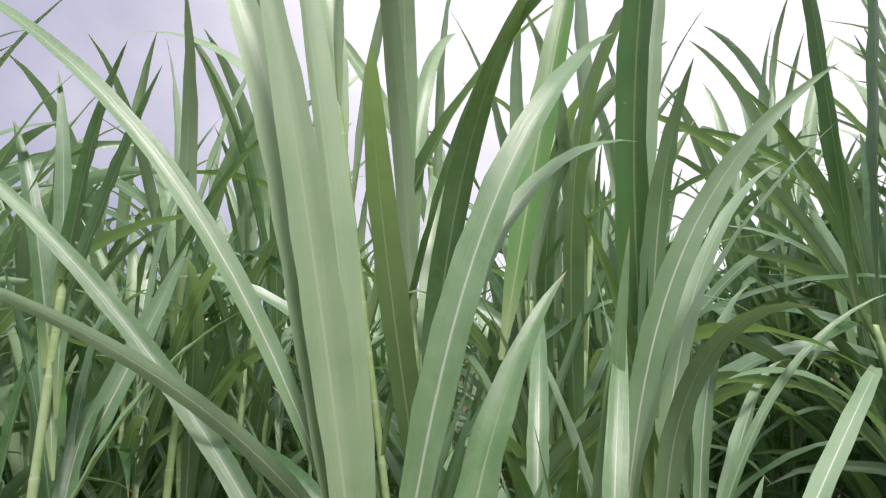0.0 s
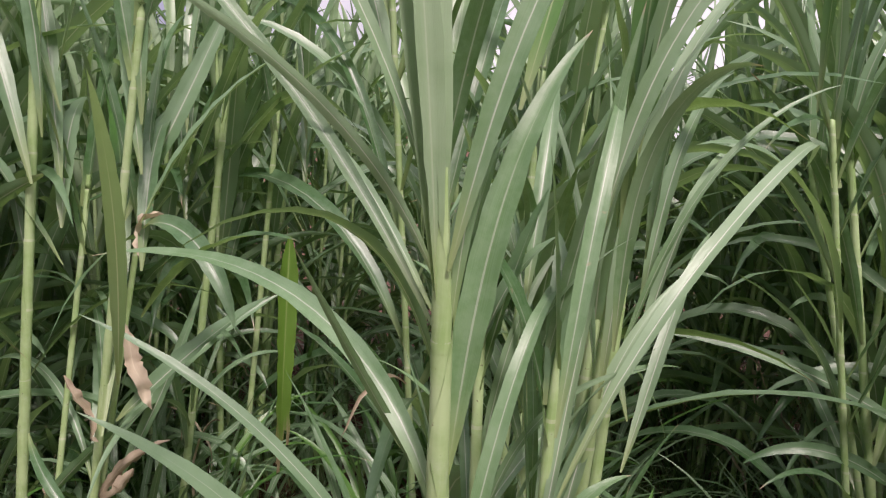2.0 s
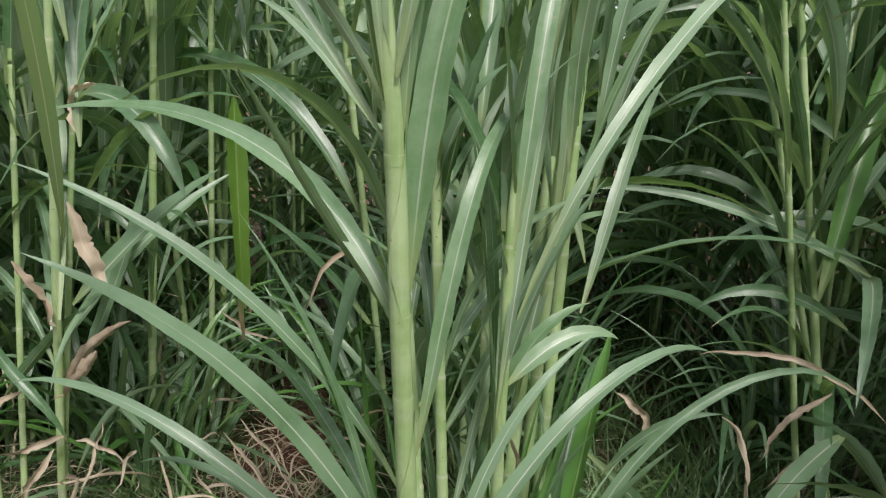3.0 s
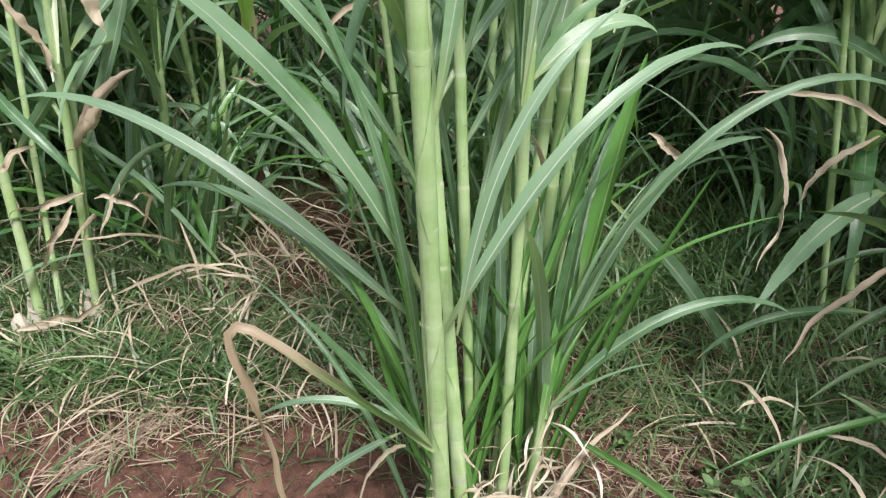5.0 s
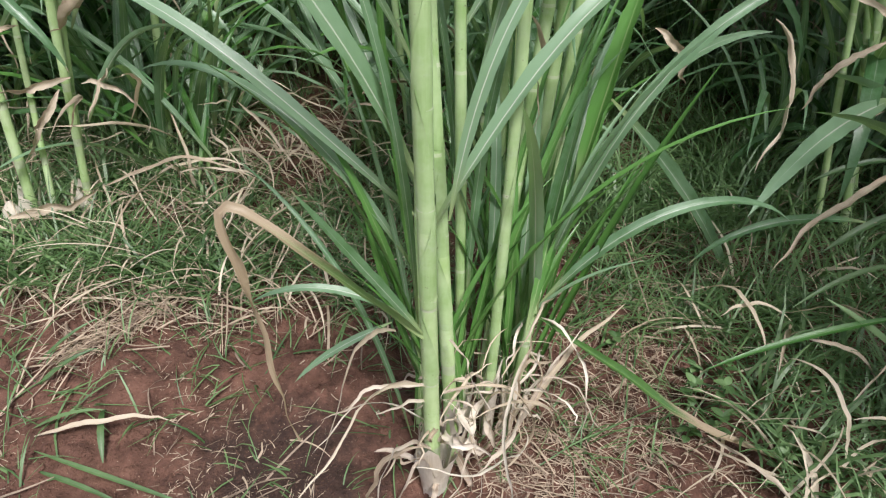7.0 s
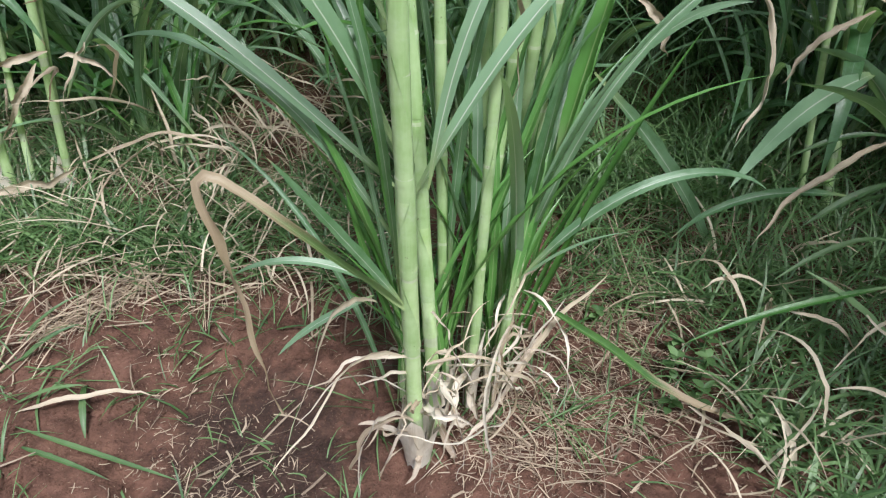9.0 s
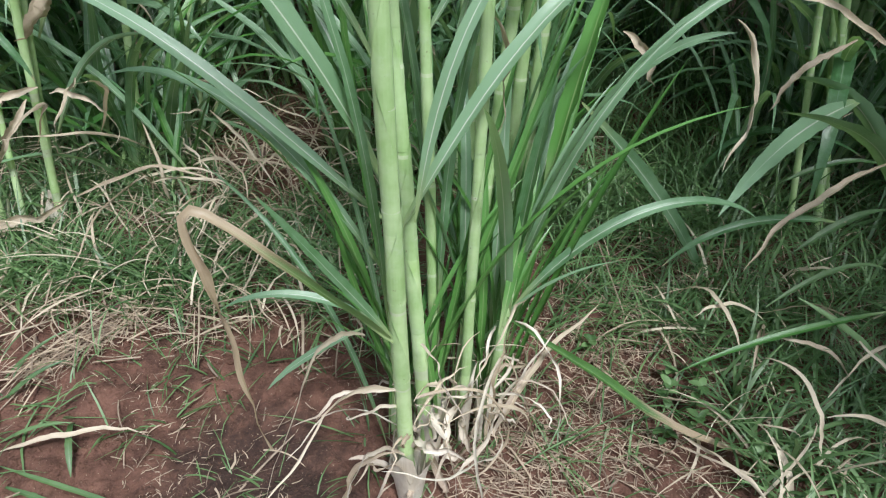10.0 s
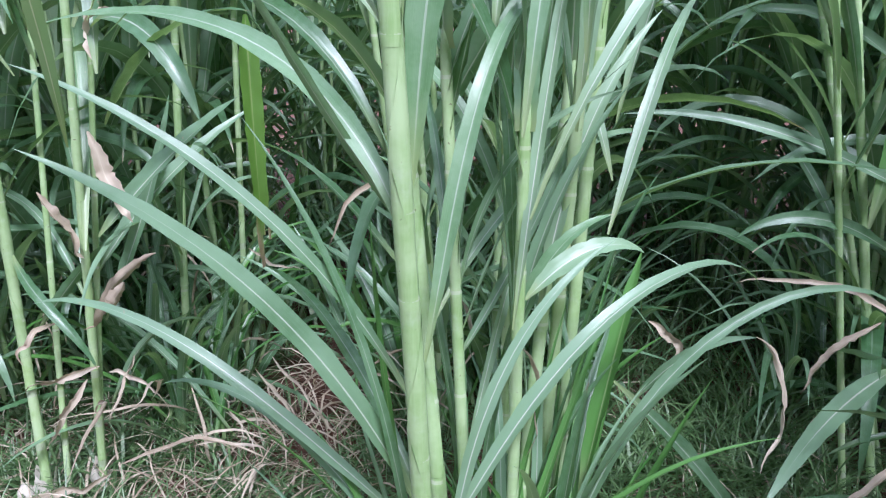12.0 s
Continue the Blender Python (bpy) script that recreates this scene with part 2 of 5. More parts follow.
# ---- plant parts ----
def linked(name, verts, faces, uvs, mats, parent=None, slots=None, label=""):
    """A smooth mesh object from vertices and faces, with one UV for each vertex."""
    me = bpy.data.meshes.new(name)
    me.from_pydata(verts, [], faces)
    for m in mats:
        me.materials.append(m)
    me.polygons.foreach_set("use_smooth", [True] * len(faces))
    if slots:
        me.polygons.foreach_set("material_index", slots)
    if uvs is not None:
        lay = me.uv_layers.new(name="UVMap")
        idx = np.empty(len(me.loops), dtype=np.int32)
        me.loops.foreach_get("vertex_index", idx)
        lay.data.foreach_set("uv", np.asarray(uvs, dtype=np.float32)[idx].ravel())
    ob = new(name, me)
    ob.parent = parent
    if label:
        tagged(ob, label)
    return ob


def blade_line(az, elev, length, bend, power=2.0, swing=0.0, knee=None, n=20):
    """Points of a midrib that leaves at azimuth az (0 ahead, 90 to the right) and elevation elev, and bows down by bend degrees
    towards its tip (power: how late it bows) while it swings sideways by swing degrees. knee: where along it the blade is broken, and by how many degrees."""
    pts, p = [Vector((0, 0, 0))], Vector((0, 0, 0))
    for i in range(n):
        s = (i + 0.5) / n
        e = elev - bend * s ** power
        if knee:
            k = min(1.0, max(0.0, (s - knee[0] + 0.03) / 0.06))
            e -= knee[1] * k * k * (3 - 2 * k)
        e = radians(e)
        a = radians(az + swing * s)
        p = p + Vector((math.sin(a) * math.cos(e), math.cos(a) * math.cos(e), math.sin(e))) * (length / n)
        pts.append(p.copy())
    return pts


def blade_mesh(pts, width, twist=0.0, turn=0.0, fold=0.35, rnd=None, half=2, wavy=1.0, blunt=0.0, sole=0.32, late=0.0, peak=0.38):
    """A blade round a midrib: narrow at its foot, widest towards its middle, drawn out to a tip; a gutter along the rib, wavy margins."""
    rnd = rnd or random
    n = len(pts) - 1
    ph, fq = rnd.uniform(0, 6.28), rnd.uniform(14, 24)
    verts, uvs, faces = [], [], []
    side0 = None
    for i, p in enumerate(pts):
        s = i / n
        d = (pts[min(i + 1, n)] - pts[max(i - 1, 0)]).normalized()
        if side0 is None:
            side0 = d.cross(Vector((0, 0, 1)))
            if side0.length < 0.05:
                side0 = Vector((1, 0, 0))
        # carry the side along the rib
        side0 = (side0 - d * side0.dot(d)).normalized()
        a = radians(turn + twist * max(0.0, s - late) / (1.0 - late))
        up0 = side0.cross(d)
        side = side0 * math.cos(a) + up0 * math.sin(a)
        up = side.cross(d)
        if s < peak:
            wd = sole + (1 - sole) * math.sin(s / peak * math.pi / 2)
        else:
            wd = (1 - ((s - peak) / (1 - peak)) ** 2.1) ** 0.9 if s < 1 else 0.0
        wd = max(wd, blunt if s > 0.5 else 0.0) * width / 2
        f = fold * (1.25 - 0.6 * s)
        for k in range(-half, half + 1):
            u = k / half
            lift = abs(u) * wd * f
            wave = 0.10 * wavy * wd * abs(u) ** 2 * math.sin(fq * s * 2 + ph + (1.7 if k > 0 else 0))
            edge = 1.0 + 0.05 * wavy * abs(u) * math.sin(fq * 3.1 * s + ph * 2 + k)
            verts.append(p + side * (u * wd * edge * (1 - 0.25 * f * f)) + up * (lift + wave))
            uvs.append((0.5 + u / 2, s))
    m = 2 * half + 1
    for i in range(n):
        for k in range(m - 1):
            a = i * m + k
            faces.append((a, a + 1, a + m + 1, a + m))
    return verts, uvs, faces


def blade(parent, at, az, elev, length, width, bend, power=2.0, swing=0.0, knee=None, mat=None, name="leaf", label="", seed=1, n=20, half=2,
          twist=0.0, turn=0.0, fold=0.35, wavy=1.0, blunt=0.0, sole=0.32, torn=None, peak=0.38):
    """One leaf as a part of a plant; at is its foot in the plant's own space. torn: where one half and where the whole blade is ripped off."""
    rnd = random.Random(seed)
    pts = [q + Vector(at) for q in blade_line(az, elev, length, bend, power, swing, knee, n)]
    if mat in (STRAW, BLEACHED, WITHER, TRAIL):
        # dead blades shrivel and crimp
        o = rnd.uniform(0, 50)
        loose = lambda i: max(0.0, i / n - 0.45) * 1.8 if mat is WITHER else i / n
        pts = [q + 0.024 * loose(i) * noise.noise_vector(Vector((o + 4.0 * i / n, o, 2.0))) + (0.012 if mat is WITHER else 0.005) * loose(i) * noise.noise_vector(Vector((o + 12.0 * i / n, o, 7.0))) for i, q in enumerate(pts)]
        twist += rnd.uniform(-320, 320) * (0.4 if width > 0.011 else 1.0) if mat in (STRAW, BLEACHED) else 0
    v, uv, f = blade_mesh(pts, width, twist, turn, fold, rnd, half, wavy, blunt, sole, knee[0] if knee else 0.0, peak)
    if torn:
        ends = [torn[k < half] + 0.05 * rnd.uniform(-1, 1) for k in range(2 * half)]
        f = [q for i, q in enumerate(f) if i // (2 * half) / n < ends[i % (2 * half)]]
    return linked(name, v, f, uv, [mat or LEAF], parent, None, label)



def axis_point(foot, lean, height, bow=0.0):
    """A point on a cane's axis: foot and lean (x and y for each metre up), bowed outwards."""
    k = height + bow * height * height
    return Vector((foot[0] + lean[0] * k, foot[1] + lean[1] * k, foot[2] + height))


def cane(parent, foot, lean, height, radius, joint=0.12, first=0.05, bare=2, sides=12, bow=0.0, seed=1, label="", nodes=None):
    """A jointed cane: swollen nodes with a pale wax band, then leaf sheaths that overlap like sleeves."""
    rnd = random.Random(seed)
    rings = []
    given, nodes = nodes, [first]
    while nodes[-1] + joint < height and not given:
        nodes.append(nodes[-1] + joint * rnd.uniform(0.8, 1.15) * (1.0 if len(nodes) > 2 else 0.85))
    nodes = given or nodes
    taper = lambda q: radius * (1.0 - 0.22 * max(0.0, q) / max(height, 0.1))
    rings.append((-0.03, radius * 1.02, 0))
    for i, q in enumerate(nodes):
        r = taper(q)
        if i < bare:
            rings += [(q - 0.020, r * 0.98, 2), (q - 0.005, r * 1.0, 2), (q - 0.001, r * 1.085, 0), (q + 0.005, r * 1.06, 0), (q + 0.018, r * 0.99, 0)]
        else:
            rings += [(q - 0.035, r * 1.01, 1), (q - 0.009, r * 1.04, 1), (q - 0.002, r * 1.09, 2), (q + 0.003, r * 0.985, 1), (q + 0.011, r * 0.98, 1), (q + 0.03, r * 0.985, 1)]
    rings.append((height, taper(height) * 0.2, 1))
    rings.sort(key=lambda a: a[0])
    verts, faces, slots, uvs = [], [], [], []
    for q, r, s in rings:
        c = axis_point(foot, lean, q, bow)
        for j in range(sides):
            a = 6.2832 * j / sides
            verts.append(c + Vector((math.cos(a) * r, math.sin(a) * r * 0.94, 0.0)))
            uvs.append((j / sides, q))
    for i in range(len(rings) - 1):
        for j in range(sides):
            a, b = i * sides + j, i * sides + (j + 1) % sides
            faces.append((a, b, b + sides, a + sides))
            slots.append(rings[i][2])
    ob = linked("stalk", verts, faces, uvs, [STALK, SHEATH, WAX], parent, slots, label)
    return ob, nodes


def root(name, x, y, label, category, group="", kind=""):
    ob = new(name)
    ob.empty_display_size = 0.05
    ob.location = (x, y, ground_z(x, y))
    return tagged(ob, label, category, group, kind)


# ---- the field of cane behind ----
def wild_cane(rnd, parent, foot, lean, height, radius, leaves, n=14, half=2, sides=8, dry=1, bow=0.0, lowest=0.16, droop=1.0):
    """A whole cane with alternate leaves from lowest up to a tuft of upright young ones."""
    ob = cane(parent, foot, lean, height, radius, rnd.uniform(0.10, 0.14), rnd.uniform(0.03, 0.07), 3, sides, bow, rnd.randint(0, 9999))[0]
    a0 = rnd.uniform(0, 360)
    for i in range(leaves):
        s = i / max(1, leaves - 1)
        q = height * (lowest + (1.0 - lowest) * s ** 0.9)
        at = axis_point(foot, lean, q, bow)
        az = a0 + 180 * (i % 2) + rnd.uniform(-40, 40)
        ln = rnd.uniform(0.75, 1.05) * (0.75 + 0.35 * math.sin(math.pi * min(1.0, s * 0.9 + 0.15)))
        up = 54 + 31 * s ** 1.2 + rnd.uniform(-7, 7)
        # top leaves take the pale whorl colour, which paints in the canopy's sky light
        blade(ob, at, az, up, ln, rnd.uniform(0.032, 0.052), (38 + 95 * (1 - s)) * rnd.uniform(0.55, 1.3) * droop, rnd.uniform(1.5, 3.0), rnd.uniform(-25, 25),
              seed=rnd.randint(0, 9999), n=n, half=half, turn=rnd.uniform(-30, 30), twist=rnd.uniform(-70, 70), fold=rnd.uniform(0.2, 0.55), sole=0.2, mat=WHORL if s > 0.72 else LEAF)
    for i in range(dry):
        q = height * rnd.uniform(0.06, 0.4)
        blade(ob, axis_point(foot, lean, q, bow), rnd.uniform(0, 360), rnd.uniform(15, 50), rnd.uniform(0.2, 0.5), rnd.uniform(0.007, 0.015), rnd.uniform(100, 170), rnd.uniform(0.6, 1.4),
              rnd.uniform(-60, 60), mat=STRAW, name="dry_leaf", label="withered tan leaf hanging down", seed=rnd.randint(0, 9999), n=n, half=1, twist=rnd.uniform(-300, 300), fold=0.7)


def wild_clump(rnd, name, x, y, canes, size, **more):
    ob = root(name, x, y, "tall clump of green fodder cane with drooping pale-ribbed leaves", "cane plant", "cane clumps of the field")
    for i in range(canes):
        a, r = rnd.uniform(0, 6.28), rnd.uniform(0.02, 0.13)
        foot = (math.cos(a) * r, math.sin(a) * r, 0.0)
        lean = (foot[0] * rnd.uniform(0.4, 1.4) + rnd.uniform(-0.06, 0.06), foot[1] * rnd.uniform(0.4, 1.4) + rnd.uniform(-0.06, 0.06))
        wild_cane(rnd, ob, foot, lean, size * rnd.uniform(0.8, 1.1), rnd.uniform(0.0075, 0.011), rnd.randint(10, 13), **more)
    for i in range(9):
        a, r = rnd.uniform(0, 6.28), rnd.uniform(0.02, 0.16)
        blade(ob, (math.cos(a) * r, math.sin(a) * r, rnd.uniform(0.0, 0.12)), rnd.uniform(0, 360), rnd.uniform(58, 85), rnd.uniform(0.35, 0.8), rnd.uniform(0.014, 0.026), rnd.uniform(20, 110), rnd.uniform(1.5, 2.6), rnd.uniform(-25, 25),
              mat=YOUNG if i % 2 else LEAF, seed=rnd.randint(0, 9999), n=12, turn=rnd.uniform(-30, 30))
    return ob


rnd = random.Random(11)
protos = [wild_clump(rnd, "cane_clump", -3.0 + 1.2 * i, 3.3 + 0.2 * (i % 2), rnd.randint(4, 6), rnd.uniform(1.4, 1.7)) for i in range(6)]


def sow(x, y, scale):
    o = rnd.choice(protos)
    m = Matrix.Translation((x, y, ground_z(x, y))) @ Matrix.Rotation(rnd.uniform(0, 6.28), 4, "Z") @ Matrix.Scale(scale, 4)
    return copy_thing(o, m)


# ---- the plants in front ----
NAMED = [(0.0, 0.75), (0.12, 0.98), (-0.85, 1.4), (-0.75, 1.75), (-0.45, 2.0), (0.97, 1.52)]
hero = root("cane_plant", -0.01, 0.745, "thick green jointed cane with arching leaves and dry foot husks", "cane plant", "canes in the front row")
side = root("cane_plant", 0.12, 0.95, "leafy tillers of green cane with fresh upright leaves", "cane plant", "canes in the front row")
left = root("cane_plant", -0.85, 1.4, "pale green canes with hanging withered leaves among weeds", "cane plant", "canes in the front row")
right = root("cane_plant", 0.95, 1.5, "green canes with drooping leaves and tan withered blades", "cane plant", "canes in the front row")
weed = root("grass_tuft", -0.62, 0.62, "long green grass blades lying over bare red soil", "grass")


def foot_of(ob, x, y):
    return (x - ob.location.x, y - ob.location.y, ground_z(x, y) - ob.location.z)


def stem(ob, x, y, lean, height, radius, nodes=None, tuft=3, size=0.45, seed=1, **more):
    """A cane with a tuft of steep young leaves at its top."""
    foot = foot_of(ob, x, y)
    if nodes:
        nodes = [q - ground_z(x, y) for q in nodes]
    stalk = cane(ob, foot, lean, height, radius, nodes=nodes, seed=seed, **more)[0]
    r = random.Random(seed)
    for i in range(tuft):
        at = axis_point(foot, lean, height - 0.04 - 0.05 * i)
        blade(stalk, at, r.uniform(0, 360), r.uniform(74, 87), size * r.uniform(0.7, 1.2), r.uniform(0.024, 0.034), r.uniform(5, 50), r.uniform(1.6, 2.6), r.uniform(-15, 15), seed=r.randint(1, 9999), turn=r.uniform(-30, 30), sole=0.8)


def leaf(ob, x, y, z, az, elev, length, width, bend, power, swing, turn, seed, mat=LEAF, **more):
    """A leaf whose foot stands at x, y, z in the world."""
    more.setdefault("twist", (seed * 37 % 50) - 25)
    more.setdefault("fold", 0.26 + seed % 7 * 0.04)
    more.setdefault("sole", 0.14)
    # upper leaves of the front canes take the lightened copy
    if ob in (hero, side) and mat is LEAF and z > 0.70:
        mat = LIT_CREST
    if mat in (STRAW, BLEACHED) and ob is hero:
        width *= 0.66
    elif ob is hero and z < 0.31 and mat in (LEAF, YOUNG):
        width *= 0.70
    elif ob in (hero, side) and z < 1.0 and mat in (LEAF, LIT_CREST):
        width *= 0.84
    return blade(ob, (x - ob.location.x, y - ob.location.y, z - ob.location.z), az, elev, length, width, bend, power, swing, mat=mat, seed=seed, turn=turn, **more)


stem(hero, -0.008, 0.742, (-0.034, -0.008), 1.37, 0.0131, seed=3, sides=16, tuft=0, nodes=[0.099, 0.262, 0.411, 0.558, 0.693, 0.897, 0.995, 1.17], bare=3, bow=0.08)
stem(hero, 0.027, 0.790, (-0.073, 0.080), 1.25, 0.0118, seed=4, sides=16, joint=0.145, first=0.12, bare=3, size=0.25)
stem(hero, 0.043, 0.893, (-0.041, 0.054), 1.2, 0.0095, seed=5, sides=16, joint=0.15, first=0.08, bare=2, size=0.25)
stem(side, 0.088, 0.858, (0.004, 0.022), 1.15, 0.009, seed=6, sides=16, joint=0.2, first=0.14, bare=1, size=0.3)
stem(side, 0.125, 0.863, (0.099, 0.110), 0.42, 0.009, seed=7, sides=16, joint=0.15, first=0.1, bare=0)
stem(side, 0.082, 0.958, (0.083, 0.106), 1.25, 0.0115, seed=8, sides=16, joint=0.15, first=0.08, bare=1, size=0.3)
stem(side, 0.170, 1.032, (0.046, 0.084), 1.3, 0.0115, seed=9, sides=16, joint=0.16, first=0.1, bare=1, size=0.3)
stem(side, 0.106, 1.100, (-0.018, 0.000), 1.1, 0.01, seed=10, sides=16, joint=0.15, first=0.1, bare=1, size=0.3)
stem(side, 0.155, 1.122, (0.020, -0.115), 1.38, 0.011, seed=11, sides=16, joint=0.17, first=0.1, bare=1, size=0.3)
stem(left, -0.956, 1.380, (0.057, 0.000), 1.6, 0.0115, seed=12, sides=16, joint=0.16, first=0.05, bare=3)
stem(left, -0.846, 1.423, (0.125, -0.043), 1.5, 0.0095, seed=13, sides=16, joint=0.15, first=0.1, bare=3)
stem(left, -0.917, 1.393, (0.085, 0.057), 1.15, 0.0075, seed=14, sides=16, joint=0.14, first=0.08, bare=3)
stem(left, -0.849, 1.419, (0.130, 0.037), 1.2, 0.0075, seed=15, sides=16, joint=0.14, first=0.08, bare=2)
stem(left, -0.769, 1.774, (0.083, 0.032), 1.4, 0.011, seed=16, sides=16, joint=0.13, first=0.08, bare=4)
stem(left, -0.662, 2.000, (0.066, 0.000), 1.4, 0.0095, seed=17, sides=16, joint=0.13, first=0.08, bare=4)
stem(right, 1.059, 1.501, (-0.170, 0.099), 1.5, 0.011, seed=18, sides=16, joint=0.13, first=0.08, bare=4)
stem(right, 0.984, 1.500, (-0.196, 0.000), 1.45, 0.0085, seed=19, sides=16, joint=0.13, first=0.08, bare=3)
stem(right, 1.131, 1.598, (-0.266, 0.081), 1.4, 0.0095, seed=20, sides=16, joint=0.13, first=0.08, bare=3)
stem(side, -0.034, 0.868, (-0.012, 0.010), 1.15, 0.008, seed=21, sides=16, joint=0.15, first=0.08, bare=1, tuft=1, size=0.3)

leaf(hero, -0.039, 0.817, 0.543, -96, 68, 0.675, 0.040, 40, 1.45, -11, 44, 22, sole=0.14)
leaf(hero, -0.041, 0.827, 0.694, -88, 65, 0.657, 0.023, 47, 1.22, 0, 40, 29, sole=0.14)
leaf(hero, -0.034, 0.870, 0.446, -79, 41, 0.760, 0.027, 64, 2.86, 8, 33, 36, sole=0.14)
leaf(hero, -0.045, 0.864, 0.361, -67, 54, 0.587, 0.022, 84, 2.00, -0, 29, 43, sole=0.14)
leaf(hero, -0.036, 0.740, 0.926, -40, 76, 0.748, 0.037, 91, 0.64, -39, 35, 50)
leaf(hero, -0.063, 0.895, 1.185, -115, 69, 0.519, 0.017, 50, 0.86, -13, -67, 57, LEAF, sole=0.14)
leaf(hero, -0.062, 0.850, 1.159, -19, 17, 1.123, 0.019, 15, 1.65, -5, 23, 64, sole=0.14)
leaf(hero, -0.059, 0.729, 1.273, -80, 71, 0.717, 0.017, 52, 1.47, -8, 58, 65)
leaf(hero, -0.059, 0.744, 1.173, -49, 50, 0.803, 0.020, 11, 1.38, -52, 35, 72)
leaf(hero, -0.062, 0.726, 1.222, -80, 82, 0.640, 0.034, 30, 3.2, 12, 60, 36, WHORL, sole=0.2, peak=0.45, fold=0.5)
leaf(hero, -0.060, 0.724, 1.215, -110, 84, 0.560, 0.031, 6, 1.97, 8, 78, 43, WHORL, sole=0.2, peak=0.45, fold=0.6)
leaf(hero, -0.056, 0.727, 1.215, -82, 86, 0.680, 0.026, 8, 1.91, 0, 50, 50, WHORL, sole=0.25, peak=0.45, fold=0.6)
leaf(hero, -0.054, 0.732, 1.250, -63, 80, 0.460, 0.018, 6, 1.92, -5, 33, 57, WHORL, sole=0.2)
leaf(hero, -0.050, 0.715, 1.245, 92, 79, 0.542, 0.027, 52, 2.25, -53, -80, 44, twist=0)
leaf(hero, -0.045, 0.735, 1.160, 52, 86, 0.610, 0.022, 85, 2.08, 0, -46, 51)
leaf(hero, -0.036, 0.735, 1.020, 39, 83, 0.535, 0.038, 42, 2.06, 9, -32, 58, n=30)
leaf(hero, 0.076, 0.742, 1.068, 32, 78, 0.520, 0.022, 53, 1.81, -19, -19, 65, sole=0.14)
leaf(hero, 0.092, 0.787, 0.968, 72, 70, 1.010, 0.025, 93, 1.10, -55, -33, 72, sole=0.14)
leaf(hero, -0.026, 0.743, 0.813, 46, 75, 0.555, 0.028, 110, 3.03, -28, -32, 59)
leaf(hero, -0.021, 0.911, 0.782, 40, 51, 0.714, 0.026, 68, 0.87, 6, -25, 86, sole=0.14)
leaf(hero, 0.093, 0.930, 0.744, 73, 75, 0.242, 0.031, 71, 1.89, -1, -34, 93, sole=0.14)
leaf(hero, 0.206, 0.962, 0.441, 34, 63, 0.451, 0.042, 36, 1.82, -10, 34, 3, YOUNG, sole=0.14)
leaf(hero, 0.103, 0.909, 0.817, 73, 44, 0.203, 0.035, 82, 1.78, -1, -35, 10, sole=0.14)
leaf(hero, -0.027, 0.788, 0.475, 72, 60, 0.764, 0.031, 110, 2.25, -16, -33, 89, sole=0.14)
leaf(hero, 0.152, 0.939, 0.221, 82, 75, 0.931, 0.029, 123, 2.47, -3, -34, 96, sole=0.14)
leaf(hero, 0.164, 0.917, 0.243, 79, 53, 0.512, 0.031, 93, 1.64, 2, -29, 6, sole=0.14)
leaf(hero, 0.155, 0.886, 0.254, 93, -37, 0.62, 0.020, -40, 3.0, 14, -36, 20, TRAIL, fold=0.7, n=30)
leaf(hero, -0.029, 0.728, 0.345, -90, 43, 0.775, 0.016, 12, 1.88, 3, 33, 43, WITHER, knee=(0.42, 134), twist=430, blunt=0.34, fold=0.7, wavy=3.0, sole=0.6, n=48, label="half withered leaf hanging in a hook")
leaf(hero, 0.101, 0.901, 0.747, 76, -44, 0.171, 0.021, 72, 0.59, -4, 42, 50, STRAW, name="dry_leaf", label="withered tan leaf hanging down")
leaf(hero, -0.024, 0.720, 0.253, -149, 51, 0.366, 0.012, 79, 1.46, -11, 32, 57, STRAW, twist=90, fold=0.6, name="dry_leaf", label="bleached dry leaf curling onto the soil")
leaf(hero, -0.021, 0.660, 0.191, -78, -2, 0.223, 0.014, 101, 0.59, 1, 39, 64, STRAW, fold=0.6, name="dry_leaf", label="bleached dry leaf curling onto the soil")
leaf(hero, 0.013, 0.749, 0.217, 76, 2, 0.352, 0.012, 170, 1.22, 6, -38, 71, STRAW, fold=0.6, name="dry_leaf", label="bleached dry leaf curling onto the soil")
leaf(hero, 0.098, 0.800, 0.191, 56, 55, 0.177, 0.010, -0, 1.80, -5, -21, 78, STRAW, fold=0.6, name="dry_leaf")
leaf(hero, 0.130, 0.850, -0.034, 58, 88, 0.261, 0.017, 11, 1.82, -1, -28, 85, STRAW, fold=0.6, name="dry_leaf")
leaf(hero, 0.053, 0.734, 0.168, 51, 10, 0.501, 0.013, 108, 0.60, 1, -46, 92, STRAW, fold=0.6, name="dry_leaf")
leaf(hero, -0.031, 0.724, 0.358, -108, 59, 0.308, 0.021, -0, 1.80, -7, 46, 64, sole=0.14)
leaf(hero, -0.062, 0.860, 0.267, -87, 35, 0.267, 0.021, 72, 1.37, -4, 30, 71, sole=0.14)
leaf(hero, -0.082, 0.851, 0.262, -93, -29, 0.218, 0.020, 26, 1.74, -0, 33, 78, sole=0.14)
leaf(hero, -0.034, 0.893, 0.466, -35, 49, 0.682, 0.030, 61, 1.07, -2, 19, 50, sole=0.14)
leaf(hero, -0.037, 0.788, 0.302, -69, 86, 0.820, 0.021, 37, 1.99, 0, 36, 57, sole=0.14)
leaf(hero, -0.039, 0.851, 0.294, -61, 81, 0.659, 0.017, -8, 1.75, 0, 32, 64, YOUNG, sole=0.14)
